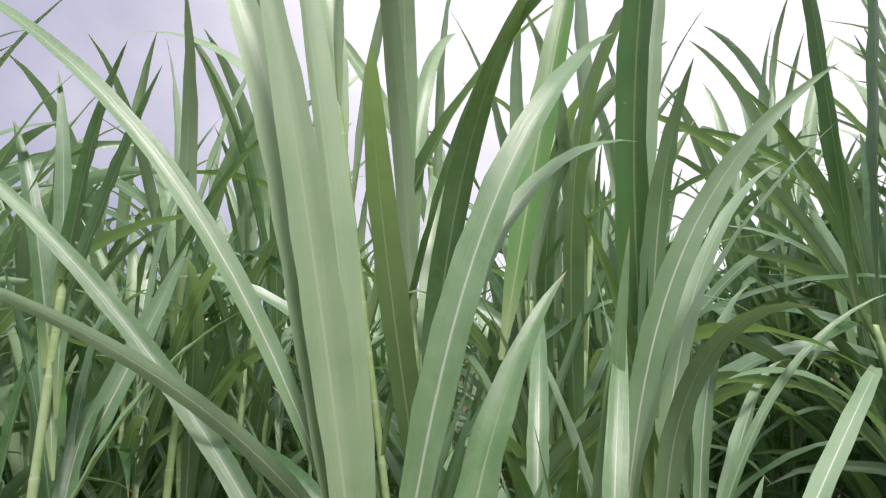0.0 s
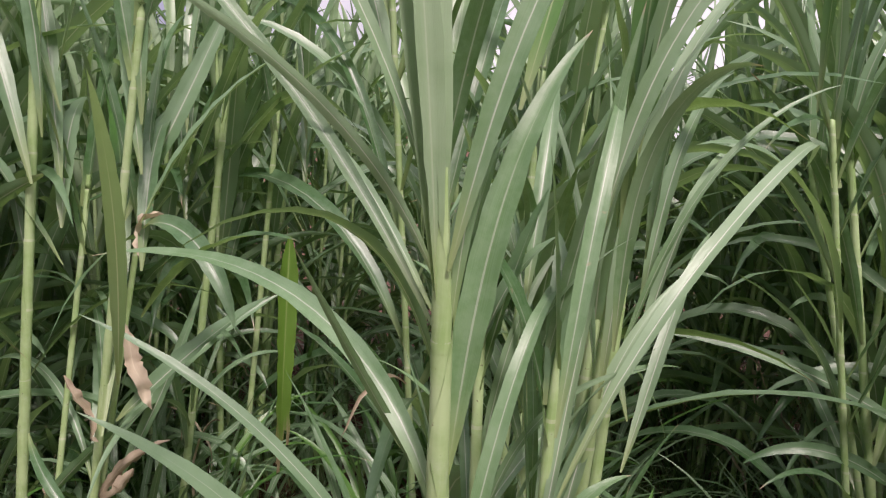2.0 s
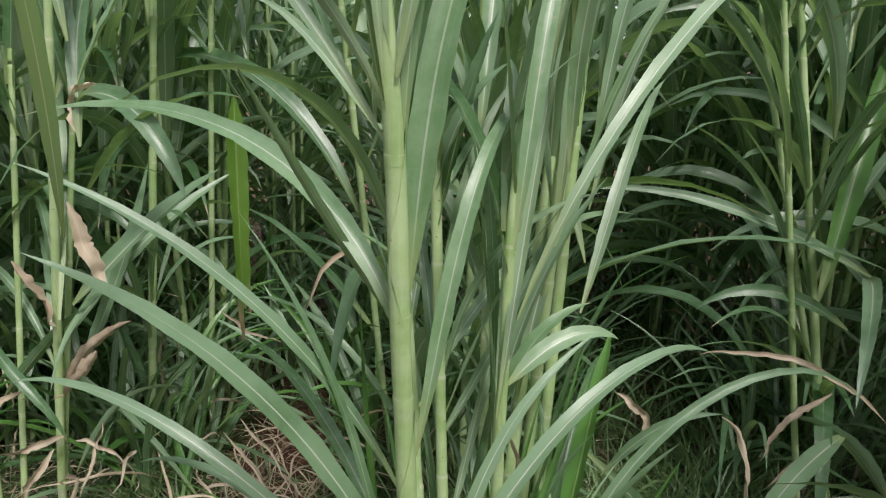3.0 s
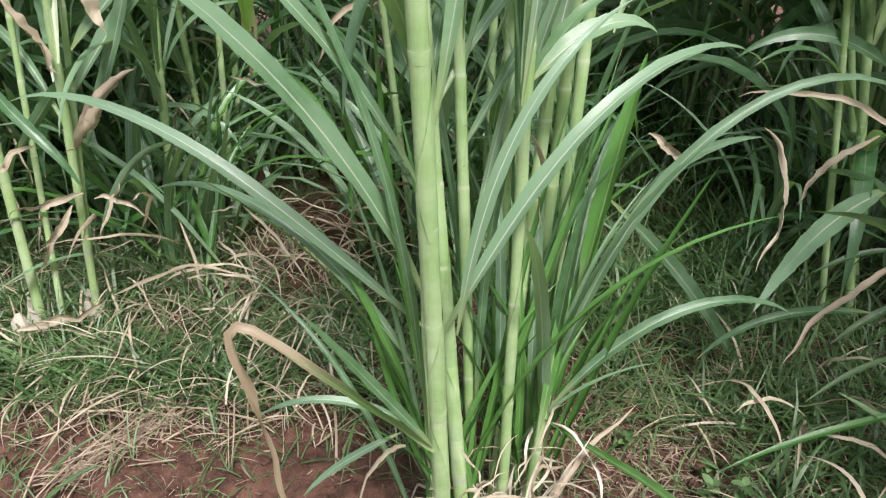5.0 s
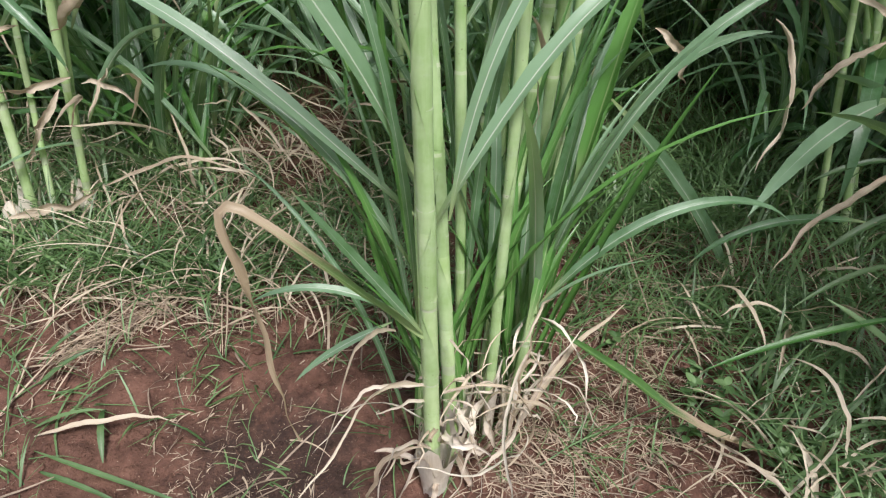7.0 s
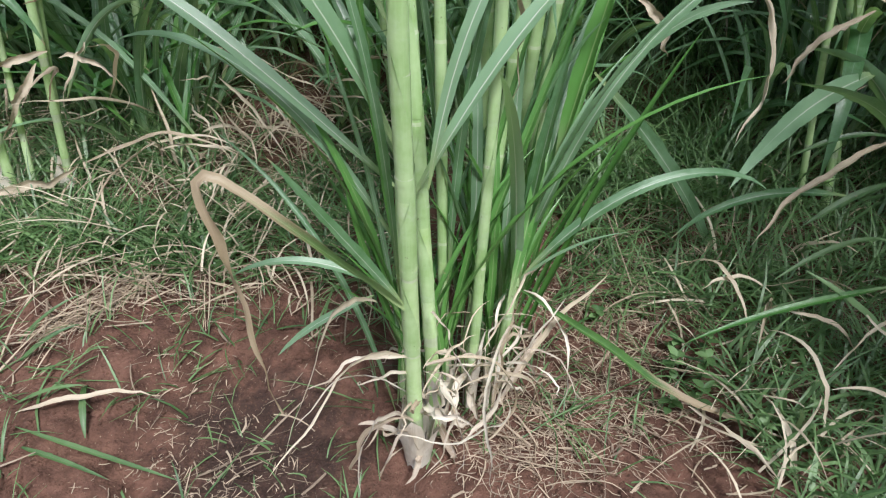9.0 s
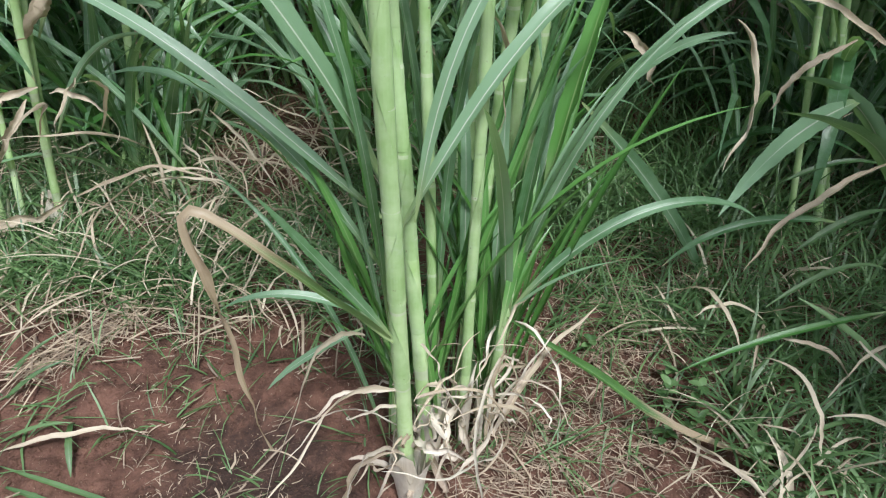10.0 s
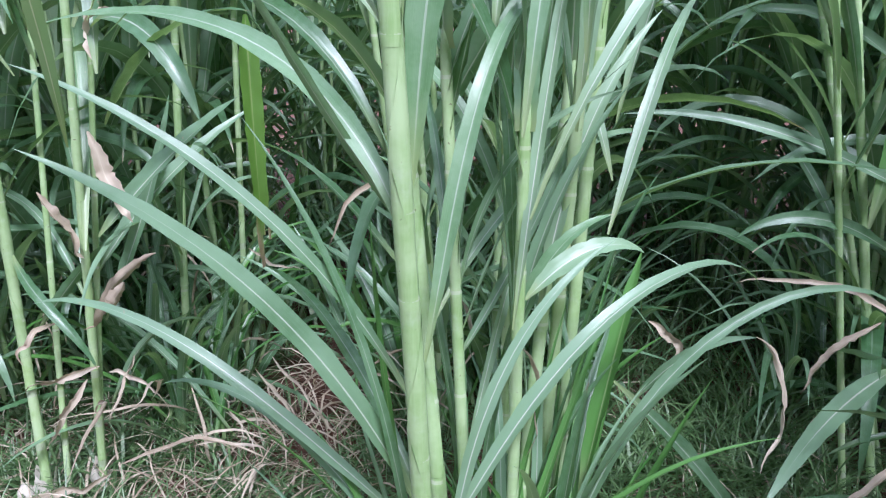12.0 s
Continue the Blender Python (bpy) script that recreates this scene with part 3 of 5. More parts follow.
leaf(hero, -0.037, 0.853, 0.181, -68, 77, 0.472, 0.021, 27, 1.74, 1, 32, 71, YOUNG, sole=0.14)
leaf(hero, 0.137, 0.843, 0.256, 28, 66, 0.385, 0.028, 38, 1.75, -16, -13, 57, YOUNG, sole=0.14)
leaf(hero, 0.145, 0.898, 0.206, 39, 68, 0.566, 0.027, 28, 1.67, -11, -21, 64, YOUNG, sole=0.14)
leaf(hero, 0.136, 0.955, 0.141, 33, 71, 0.609, 0.025, 44, 1.72, -6, -17, 71, sole=0.14)
leaf(hero, 0.138, 0.951, 0.145, 5, 88, 0.772, 0.025, 65, 1.80, -3, 3, 78, sole=0.14)
leaf(hero, 0.001, 0.721, 0.548, 60, 81, 0.476, 0.021, 64, 1.79, 0, -48, 85, sole=0.14)
leaf(hero, 0.040, 0.900, 0.255, 29, 89, 0.695, 0.025, 64, 1.92, 1, -19, 92, sole=0.14)
leaf(hero, 0.085, 0.952, 0.157, 0, 88, 0.600, 0.026, 70, 1.89, -6, 4, 2, sole=0.14)
leaf(hero, 0.065, 0.901, 0.176, -20, 64, 0.454, 0.020, 27, 1.79, 8, 15, 9, YOUNG, sole=0.14)
leaf(hero, 0.145, 0.953, 0.143, -25, 74, 0.550, 0.022, 49, 1.82, 3, 21, 16, sole=0.14)
leaf(hero, 0.178, 0.992, 0.108, 24, 71, 0.998, 0.030, 136, 1.99, 2, -9, 5, sole=0.14)
leaf(hero, -0.031, 0.851, 0.128, -67, 69, 0.354, 0.018, -11, 1.81, 1, 30, 12, YOUNG, sole=0.14)
leaf(hero, -0.030, 0.851, 0.114, -61, 70, 0.188, 0.020, 3, 1.80, 1, 27, 19, sole=0.14)
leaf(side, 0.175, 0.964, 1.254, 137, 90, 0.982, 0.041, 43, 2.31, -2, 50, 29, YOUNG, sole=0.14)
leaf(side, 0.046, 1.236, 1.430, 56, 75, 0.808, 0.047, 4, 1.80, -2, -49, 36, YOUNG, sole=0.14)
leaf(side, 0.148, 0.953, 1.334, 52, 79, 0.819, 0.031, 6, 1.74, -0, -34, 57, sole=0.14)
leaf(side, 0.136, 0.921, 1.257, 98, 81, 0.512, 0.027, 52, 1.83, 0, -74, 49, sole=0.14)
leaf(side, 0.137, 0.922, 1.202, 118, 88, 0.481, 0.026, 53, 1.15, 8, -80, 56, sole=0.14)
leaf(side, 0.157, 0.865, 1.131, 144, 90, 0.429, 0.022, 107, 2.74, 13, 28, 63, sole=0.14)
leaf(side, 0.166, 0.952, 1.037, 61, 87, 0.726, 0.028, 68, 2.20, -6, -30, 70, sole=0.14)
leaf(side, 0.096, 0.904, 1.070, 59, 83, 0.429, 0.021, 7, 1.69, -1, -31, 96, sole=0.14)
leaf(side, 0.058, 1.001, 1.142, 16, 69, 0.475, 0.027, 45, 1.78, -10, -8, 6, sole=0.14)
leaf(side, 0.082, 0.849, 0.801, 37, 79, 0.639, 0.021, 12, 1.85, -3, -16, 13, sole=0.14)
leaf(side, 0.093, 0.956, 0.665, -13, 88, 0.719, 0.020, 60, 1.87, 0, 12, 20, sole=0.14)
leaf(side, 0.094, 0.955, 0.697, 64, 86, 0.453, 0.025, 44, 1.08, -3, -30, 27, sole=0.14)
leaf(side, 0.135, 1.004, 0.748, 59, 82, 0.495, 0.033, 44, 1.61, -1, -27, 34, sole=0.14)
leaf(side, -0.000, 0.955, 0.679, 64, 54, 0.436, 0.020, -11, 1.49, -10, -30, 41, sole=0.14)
leaf(hero, -0.050, 0.853, 0.928, -128, 57, 0.393, 0.017, -2, 1.82, -9, -45, 71, sole=0.14)
leaf(left, -0.346, 1.27, 1.180, 178, -85, 0.445, 0.038, 6, 2.0, 0, 14, 17, TORN, torn=(0.98, 0.82), n=44, half=3, twist=40, blunt=0.8, fold=0.5, sole=0.2, peak=0.2, label="torn bright green leaf tip hanging down")
leaf(left, -0.608, 1.354, 1.187, -65, 1, 0.150, 0.026, 122, 1.39, 4, -37, 23, STRAW, twist=70, name="dry_leaf", label="withered tan leaf hanging down", fold=0.7, wavy=3.0)
leaf(left, -0.696, 1.357, 0.969, 73, -77, 0.21, 0.036, -12, 1.74, -3, -70, 30, STRAW, twist=70, name="dry_leaf", label="withered tan leaf hanging down", fold=0.7, wavy=3.0)
leaf(left, -0.616, 1.393, 0.708, -79, -18, 0.283, 0.026, 46, 0.60, -2, -49, 37, STRAW, twist=70, name="dry_leaf", label="withered tan leaf hanging down", fold=0.7, wavy=3.0)
leaf(left, -0.816, 1.352, 0.850, 84, -66, 0.165, 0.028, -1, 1.80, -1, -37, 44, STRAW, twist=70, name="dry_leaf", label="withered tan leaf hanging down", fold=0.7, wavy=3.0)
leaf(left, -0.664, 1.375, 1.156, 121, 45, 0.355, 0.043, 118, 0.60, -1, -39, 41)
leaf(left, -0.731, 1.335, 0.734, -12, 58, 1.349, 0.044, 52, 2.01, -35, -12, 0, YOUNG)
leaf(left, -0.806, 1.471, 0.611, 58, 56, 0.553, 0.038, 30, 1.04, -3, -44, 55)
leaf(left, -0.721, 1.377, 0.749, 74, 47, 0.409, 0.044, 14, 1.80, 1, -49, 62)
leaf(left, -0.750, 1.474, 1.155, 42, 63, 0.600, 0.051, -4, 1.84, -2, -40, 69)
leaf(left, -0.779, 1.451, 0.526, 53, 63, 0.529, 0.031, -12, 1.74, -2, -43, 76)
leaf(left, -0.837, 1.297, 1.238, -62, 67, 0.840, 0.040, 84, 1.92, 14, 17, 45)
leaf(left, -0.829, 1.322, 1.324, -55, 88, 0.619, 0.034, 90, 1.76, -6, 13, 52)
leaf(left, -0.847, 1.351, 1.252, -81, -27, 0.320, 0.042, 34, 1.64, -0, -42, 59)
leaf(right, 1.048, 1.502, 0.774, -79, 28, 0.711, 0.030, 36, 1.82, 0, 52, 9)
leaf(right, 0.989, 1.494, 0.658, -85, 35, 0.396, 0.034, 81, 1.75, -1, 50, 16)
leaf(right, 0.456, 0.982, 0.725, 77, -33, 0.277, 0.013, 105, 1.08, -2, 36, 23, STRAW, twist=70, name="dry_leaf", label="withered tan leaf hanging down", fold=0.7, wavy=3.0)
leaf(side, 0.321, 1.128, 0.519, 104, 57, 0.259, 0.024, 52, 2.02, 6, -39, 65, sole=0.14)
leaf(right, 0.980, 1.301, 0.525, -85, 44, 0.452, 0.015, 66, 1.50, 0, 51, 30, STRAW, twist=70, name="dry_leaf", label="withered tan leaf hanging down", fold=0.7, wavy=3.0)
leaf(right, 0.838, 1.285, 0.604, -101, -29, 0.213, 0.018, 42, 1.79, -3, 25, 37, STRAW, twist=70, name="dry_leaf", label="withered tan leaf hanging down", fold=0.7, wavy=3.0)
leaf(right, 0.985, 1.420, 0.429, -128, 4, 0.583, 0.045, 36, 1.96, -4, 23, 44)
leaf(right, 1.082, 1.333, 0.236, -133, 43, 0.682, 0.037, 32, 1.30, 24, -39, 51)
leaf(right, 1.113, 1.401, 0.249, -88, 56, 0.419, 0.047, 61, 1.97, -2, -49, 40)
leaf(right, 1.009, 1.497, 0.783, -149, 16, 0.583, 0.036, 71, 1.85, 4, -21, 47)
leaf(right, 0.924, 1.182, 0.397, -115, -5, 0.397, 0.015, 60, 1.74, -2, 21, 54, STRAW, twist=70, name="dry_leaf", label="withered tan leaf hanging down", fold=0.7, wavy=3.0)
leaf(right, 0.915, 1.001, 0.174, -100, -5, 0.443, 0.015, 23, 1.76, 2, 24, 61, YOUNG)
leaf(side, 0.332, 1.299, 0.464, 86, -45, 0.673, 0.045, 21, 1.57, 2, -53, 68, sole=0.14)
leaf(right, 0.887, 1.200, 0.247, -95, 10, 0.405, 0.020, 66, 1.73, -1, 34, 75)
leaf(right, 0.905, 1.495, 0.729, 47, 67, 0.802, 0.056, 42, 1.77, -13, -12, 61, YOUNG)
leaf(right, 0.593, 1.343, 1.466, -50, 89, 0.896, 0.036, 3, 1.90, -0, 68, 43, YOUNG)
leaf(right, 0.624, 1.346, 1.468, 41, 66, 1.026, 0.044, 2, 1.80, 2, 62, 50, YOUNG)
leaf(right, 0.859, 1.475, 1.105, -76, 87, 0.701, 0.045, 79, 1.30, 2, -45, 64)
leaf(weed, -0.699, 0.774, 0.020, 112, 5, 0.340, 0.009, 8, 1.78, -4, -17, 79, GRASS)
leaf(weed, -0.683, 0.737, 0.019, 112, 7, 0.195, 0.009, 22, 1.78, -4, -15, 86, GRASS)
leaf(weed, -0.573, 0.753, 0.017, -16, 44, 0.136, 0.012, 106, 1.51, -4, -9, 93, GRASS)
leaf(weed, -0.713, 0.804, 0.020, 90, 24, 0.265, 0.010, 49, 1.77, -2, -29, 3, STRAW, name="dry_leaf")
leaf(weed, -0.723, 0.822, 0.020, 87, 32, 0.146, 0.007, 41, 1.84, -1, -33, 10, GRASS)
leaf(weed, -0.764, 0.909, 0.020, 67, 41, 0.150, 0.009, 44, 1.86, -3, -37, 17, GRASS)
leaf(weed, -0.791, 0.967, 0.019, 62, 40, 0.170, 0.007, 39, 1.92, -4, -37, 24, GRASS)
leaf(left, -0.646, 1.500, 0.158, 109, 25, 0.271, 0.009, 57, 1.71, -0, -40, 86, STRAW, name="dry_leaf", label="withered tan leaf hanging down", fold=0.6)
leaf(left, -0.758, 1.549, 0.097, 95, 36, 0.320, 0.009, 77, 1.82, 1, -44, 93, STRAW, name="dry_leaf", label="withered tan leaf hanging down", fold=0.6)
leaf(left, -0.678, 1.598, 0.290, 147, -19, 0.403, 0.009, 151, 1.01, -10, -7, 3, STRAW, name="dry_leaf", label="withered tan leaf hanging down", fold=0.6)
leaf(left, -0.536, 1.698, 0.263, 146, 4, 0.405, 0.009, 36, 1.72, -5, -21, 10, STRAW, name="dry_leaf", label="withered tan leaf hanging down", fold=0.6)
leaf(left, -0.588, 1.699, 0.216, 144, 10, 0.364, 0.009, 61, 1.73, -1, -21, 17, STRAW, name="dry_leaf", label="withered tan leaf hanging down", fold=0.6)
leaf(left, -0.713, 1.419, 0.455, 159, 13, 0.326, 0.009, 20, 1.76, 7, 24, 24, STRAW, name="dry_leaf", label="withered tan leaf hanging down", fold=0.6)
leaf(left, -0.821, 1.387, 0.310, 138, 36, 0.813, 0.009, 35, 1.74, 27, 15, 31, STRAW, name="dry_leaf", label="withered tan leaf hanging down", fold=0.6)
leaf(left, -0.502, 1.749, 0.274, 149, 6, 0.378, 0.009, 37, 1.70, -4, -21, 38, STRAW, name="dry_leaf", label="withered tan leaf hanging down", fold=0.6)
leaf(left, -0.727, 1.489, 0.296, 143, 36, 0.765, 0.009, 25, 1.89, 26, 14, 45, STRAW, name="dry_leaf", label="withered tan leaf hanging down", fold=0.6)
leaf(left, -0.518, 1.696, 0.613, 154, 9, 0.547, 0.009, -13, 1.71, -5, -44, 34, STRAW, name="dry_leaf", label="withered tan leaf hanging down", fold=0.6)
leaf(right, 0.808, 1.400, 0.300, 74, 34, 0.211, 0.013, 25, 1.79, -2, -26, 41, STRAW, name="dry_leaf", label="withered tan leaf hanging down", fold=0.6)
leaf(right, 0.812, 0.750, -0.102, 37, 26, 0.265, 0.011, 51, 1.80, 9, 4, 48, STRAW, name="dry_leaf", label="withered tan leaf hanging down", fold=0.6)
leaf(right, 0.710, 0.795, -0.112, 26, 9, 0.486, 0.009, 41, 1.80, 26, 4, 55, STRAW, name="dry_leaf", label="withered tan leaf hanging down", fold=0.6)
leaf(right, 0.650, 0.699, -0.019, 55, 27, 0.344, 0.009, 82, 1.64, 11, -7, 62, STRAW, name="dry_leaf", label="withered tan leaf hanging down", fold=0.6)
leaf(right, 0.471, 0.800, 0.056, 150, 20, 0.201, 0.011, 45, 1.74, -1, -27, 69, STRAW, name="dry_leaf", label="withered tan leaf hanging down", fold=0.6)
leaf(right, 0.740, 0.850, 0.081, 53, 28, 0.277, 0.009, 76, 1.74, 5, -7, 76, STRAW, name="dry_leaf", label="withered tan leaf hanging down", fold=0.6)
leaf(right, 0.795, 1.300, 0.286, 92, 33, 0.231, 0.014, 60, 1.74, 1, -33, 93, GRASS)
leaf(right, 0.781, 1.150, 0.207, 74, 33, 0.235, 0.016, 47, 1.82, -1, -22, 3, GRASS)
leaf(right, 0.699, 1.050, 0.142, 77, 37, 0.297, 0.011, 74, 1.71, 3, -22, 10, GRASS)
leaf(right, 0.774, 0.899, 0.008, 17, 21, 0.354, 0.011, 13, 1.83, 12, 11, 17, GRASS)
leaf(right, 0.626, 0.798, -0.028, 68, 28, 0.393, 0.009, 101, 1.50, 8, -15, 24, GRASS)
leaf(hero, -0.026, 0.735, 0.241, -111, 21, 0.167, 0.010, 64, 1.76, -11, 26, 57, BLEACHED, name="dry_leaf", label="bleached dry leaf strip", fold=0.5, sole=0.8, n=24)
leaf(hero, -0.022, 0.740, 0.199, -137, 44, 0.146, 0.009, 40, 1.87, -14, 34, 64, BLEACHED, name="dry_leaf", label="bleached dry leaf strip", fold=0.5, sole=0.8, n=24)
leaf(hero, -0.009, 0.733, 0.087, -137, 55, 0.340, 0.011, 60, 1.88, -49, 32, 71, BLEACHED, name="dry_leaf", label="bleached dry leaf strip", fold=0.5, sole=0.8, n=24)
leaf(hero, -0.014, 0.736, 0.061, -138, 43, 0.145, 0.009, 17, 1.83, -2, 32, 78, BLEACHED, name="dry_leaf", label="bleached dry leaf strip", fold=0.5, sole=0.8, n=24)
leaf(hero, 0.004, 0.771, 0.185, 82, 15, 0.145, 0.010, 63, 1.72, -0, -26, 85, BLEACHED, name="dry_leaf", label="bleached dry leaf strip", fold=0.5, sole=0.8, n=24)
leaf(hero, 0.149, 0.839, 0.107, -172, 22, 0.246, 0.015, 41, 1.83, 37, 10, 2, BLEACHED, name="dry_leaf", label="bleached dry leaf strip", fold=0.5, sole=0.8, n=24)
leaf(hero, 0.143, 0.838, 0.207, 202, 13, 0.428, 0.009, -11, 1.80, -27, 1, 9, BLEACHED, name="dry_leaf", label="bleached dry leaf strip", fold=0.5, sole=0.8, n=24)
leaf(hero, 0.057, 0.800, 0.070, 182, 19, 0.238, 0.009, 34, 1.76, 33, 7, 12, BLEACHED, name="dry_leaf", label="bleached dry leaf strip", fold=0.5, sole=0.8, n=24)
leaf(hero, 0.011, 0.780, 0.292, 159, 13, 0.150, 0.009, 59, 1.80, -2, -15, 19, BLEACHED, name="dry_leaf", label="bleached dry leaf strip", fold=0.5, sole=0.8, n=24)
leaf(hero, 0.150, 0.860, 0.097, 129, 39, 0.152, 0.009, 72, 1.79, 28, -28, 26, BLEACHED, name="dry_leaf", label="bleached dry leaf strip", fold=0.5, sole=0.8, n=24)
leaf(hero, -0.067, 0.719, 0.363, -171, 45, 0.471, 0.010, 57, 1.85, -7, 36, 33, STRAW, name="dry_leaf", label="bleached dry leaf strip", fold=0.5, sole=0.8, n=24)
leaf(hero, 0.151, 0.833, 0.031, -182, 39, 0.502, 0.009, 2, 1.81, 62, 22, 40, BLEACHED, name="dry_leaf", label="bleached dry leaf strip", fold=0.5, sole=0.8, n=24)
leaf(hero, 0.157, 0.816, -0.167, 36, 21, 0.482, 0.009, 80, 1.79, 19, -11, 47, STRAW, name="dry_leaf", label="bleached dry leaf strip", fold=0.5, sole=0.8, n=24)
leaf(hero, 0.009, 0.729, 0.006, -1, 23, 0.202, 0.010, 52, 1.81, -4, 1, 54, BLEACHED, name="dry_leaf", label="bleached dry leaf strip", fold=0.5, sole=0.8, n=24)
leaf(left, -0.468, 0.883, 1.031, -208, 50, 0.653, 0.018, 30, 0.96, 5, -0, 59, LEAF)
leaf(side, 0.103, 0.924, 0.950, 49, 83, 0.544, 0.025, 6, 1.77, -11, -30, 60)
leaf(side, 0.073, 0.895, 1.063, 101, 80, 0.492, 0.021, -1, 1.81, 2, -76, 84, sole=0.14)


def crown(ob, x, y, z, count, seed, spread=1.0, size=0.75, heads=(0, 360)):
    """The upper leaves of a cane: alternate, arching out from its top."""
    r = random.Random(seed)
    for i in range(count):
        s = i / max(1, count - 1)
        leaf(ob, x, y, z - 0.38 * (1 - s), r.uniform(*heads), (55 + 28 * s) + r.uniform(-6, 6), size * r.uniform(0.75, 1.2), r.uniform(0.030, 0.042), r.uniform(40, 110) * (1.1 - 0.7 * s) * spread,
             r.uniform(1.4, 2.8), r.uniform(-20, 20), r.uniform(-20, 20), r.randint(1, 9999))


crown(left, -0.83, 1.38, 1.45, 6, 21, size=0.6, heads=(-120, 60))
crown(left, -0.66, 1.36, 1.36, 5, 22, size=0.6, heads=(-60, 120))
crown(left, -0.77, 1.85, 1.45, 8, 23)
crown(left, -0.50, 2.05, 1.45, 8, 24)
crown(right, 0.95, 1.62, 1.50, 8, 25, heads=(-40, 150))
crown(right, 1.15, 1.7, 1.42, 7, 26)
crown(side, 0.27, 1.18, 1.20, 5, 27, size=0.5, heads=(-60, 90))
crown(side, 0.10, 1.14, 1.08, 4, 28, size=0.45, heads=(-70, 70))

# blades that clothe the tall canes of the plant behind
r = random.Random(61)
for i in range(16):
    x, y, lean = ((1.059, 1.501, (-0.170, 0.099)), (0.984, 1.500, (-0.196, 0.0)))[i % 2]
    z = 0.62 + 0.052 * i
    leaf(right, x + lean[0] * z, y + lean[1] * z, ground_z(x, y) + z, (-70, 95, 150, -120)[i // 2 % 4] + r.uniform(-30, 30), r.uniform(62, 82), r.uniform(0.45, 0.75), r.uniform(0.026, 0.036), r.uniform(20, 100), r.uniform(1.3, 2.4), r.uniform(-15, 15), r.uniform(-40, 40), r.randint(1, 9999))

# split, bleached husks round the foot of the thick cane
r = random.Random(8)
for i in range(10):
    a = r.uniform(0, 360)
    q = r.uniform(0.0, 0.16)
    cx, cy = r.choice(((-0.010, 0.745), (-0.010, 0.745), (0.035, 0.80), (0.075, 0.84), (0.115, 0.88)))
    leaf(hero, cx + 0.012 * math.sin(radians(a)), cy + 0.012 * math.cos(radians(a)), -0.02 + q, a, r.uniform(55, 88), r.uniform(0.06, 0.16), r.uniform(0.007, 0.015), r.uniform(40, 170), 1.3, r.uniform(-60, 60), 0,
         r.randint(1, 9999), r.choice((STRAW, BLEACHED)), name="dry_husk", label="split bleached leaf sheath", n=10, fold=0.8)
for i in range(24):
    a = r.uniform(0, 360)
    cx, cy = r.choice(((0.0, 0.76), (0.06, 0.83), (0.11, 0.87), (0.14, 0.90)))
    leaf(hero, cx, cy, r.uniform(0.02, 0.24), a, r.uniform(-10, 70), r.uniform(0.08, 0.26), r.uniform(0.004, 0.011), r.uniform(60, 150), r.uniform(0.5, 1.4), r.uniform(-110, 110), 0,
         r.randint(1, 9999), r.choice((STRAW, STRAW, BLEACHED)), name="dry_leaf", n=14, half=1, fold=0.6, twist=r.uniform(-300, 300))
# short, broad flaps of bleached sheath peeling off the feet
for i in range(16):
    a = r.uniform(90, 290)
    cx, cy = ((-0.010, 0.745), (0.030, 0.795), (0.088, 0.860), (0.125, 0.865))[i % 4]
    leaf(side, cx + 0.015 * math.sin(radians(a)), cy + 0.015 * math.cos(radians(a)), ground_z(cx, cy) + r.uniform(0.03, 0.15), a, r.uniform(20, 75), r.uniform(0.05, 0.12), r.uniform(0.010, 0.017), r.uniform(60, 150), r.uniform(0.8, 1.5), r.uniform(-50, 50), 0,
         r.randint(1, 9999), BLEACHED, name="dry_husk", label="split bleached leaf sheath", n=10, fold=0.7, sole=0.8)
# long tan sheaths still clasping the tillers
for x, y, lean, low, high in ((0.125, 0.863, 18, 0.0, 0.30), (0.122, 0.858, 10, 0.02, 0.24), (0.150, 0.880, 25, 0.0, 0.33), (0.088, 0.853, 3, 0.02, 0.20), (0.030, 0.786, -5, 0.0, 0.17), (0.145, 0.868, 22, 0.01, 0.20)):
    leaf(side, x, y, ground_z(x, y) + low, 70 + r.uniform(-15, 15), 90 - lean, high - low, r.uniform(0.008, 0.012), r.uniform(0, 25), 2.2, r.uniform(-10, 10), r.uniform(-70, -40),
         r.randint(1, 9999), r.choice((STRAW, BLEACHED)), name="dry_husk", label="split bleached leaf sheath", n=14, fold=0.8, sole=0.9, twist=r.uniform(-60, 60))
# fresh narrow leaves that fill the heart of the clump
for i in range(58):
    a = r.uniform(-120, 120)
    cx, cy = r.choice(((0.02, 0.84), (0.07, 0.92), (0.13, 0.90), (0.15, 0.93), (0.17, 1.0), (0.13, 0.96), (-0.02, 0.86), (-0.03, 0.83)))
    leaf(side, cx + r.gauss(0, 0.012), cy + r.gauss(0, 0.012), ground_z(cx, cy) + r.uniform(0.0, 0.10), a, r.uniform(68, 87), r.uniform(0.35, 0.85), r.uniform(0.009, 0.018), r.uniform(8, 60), r.uniform(1.5, 2.6), r.uniform(-15, 15), r.uniform(-40, 40),
         r.randint(1, 9999), r.choice((YOUNG, YOUNG, YOUNG, LEAF)), sole=0.15, fold=r.uniform(0.3, 0.8))

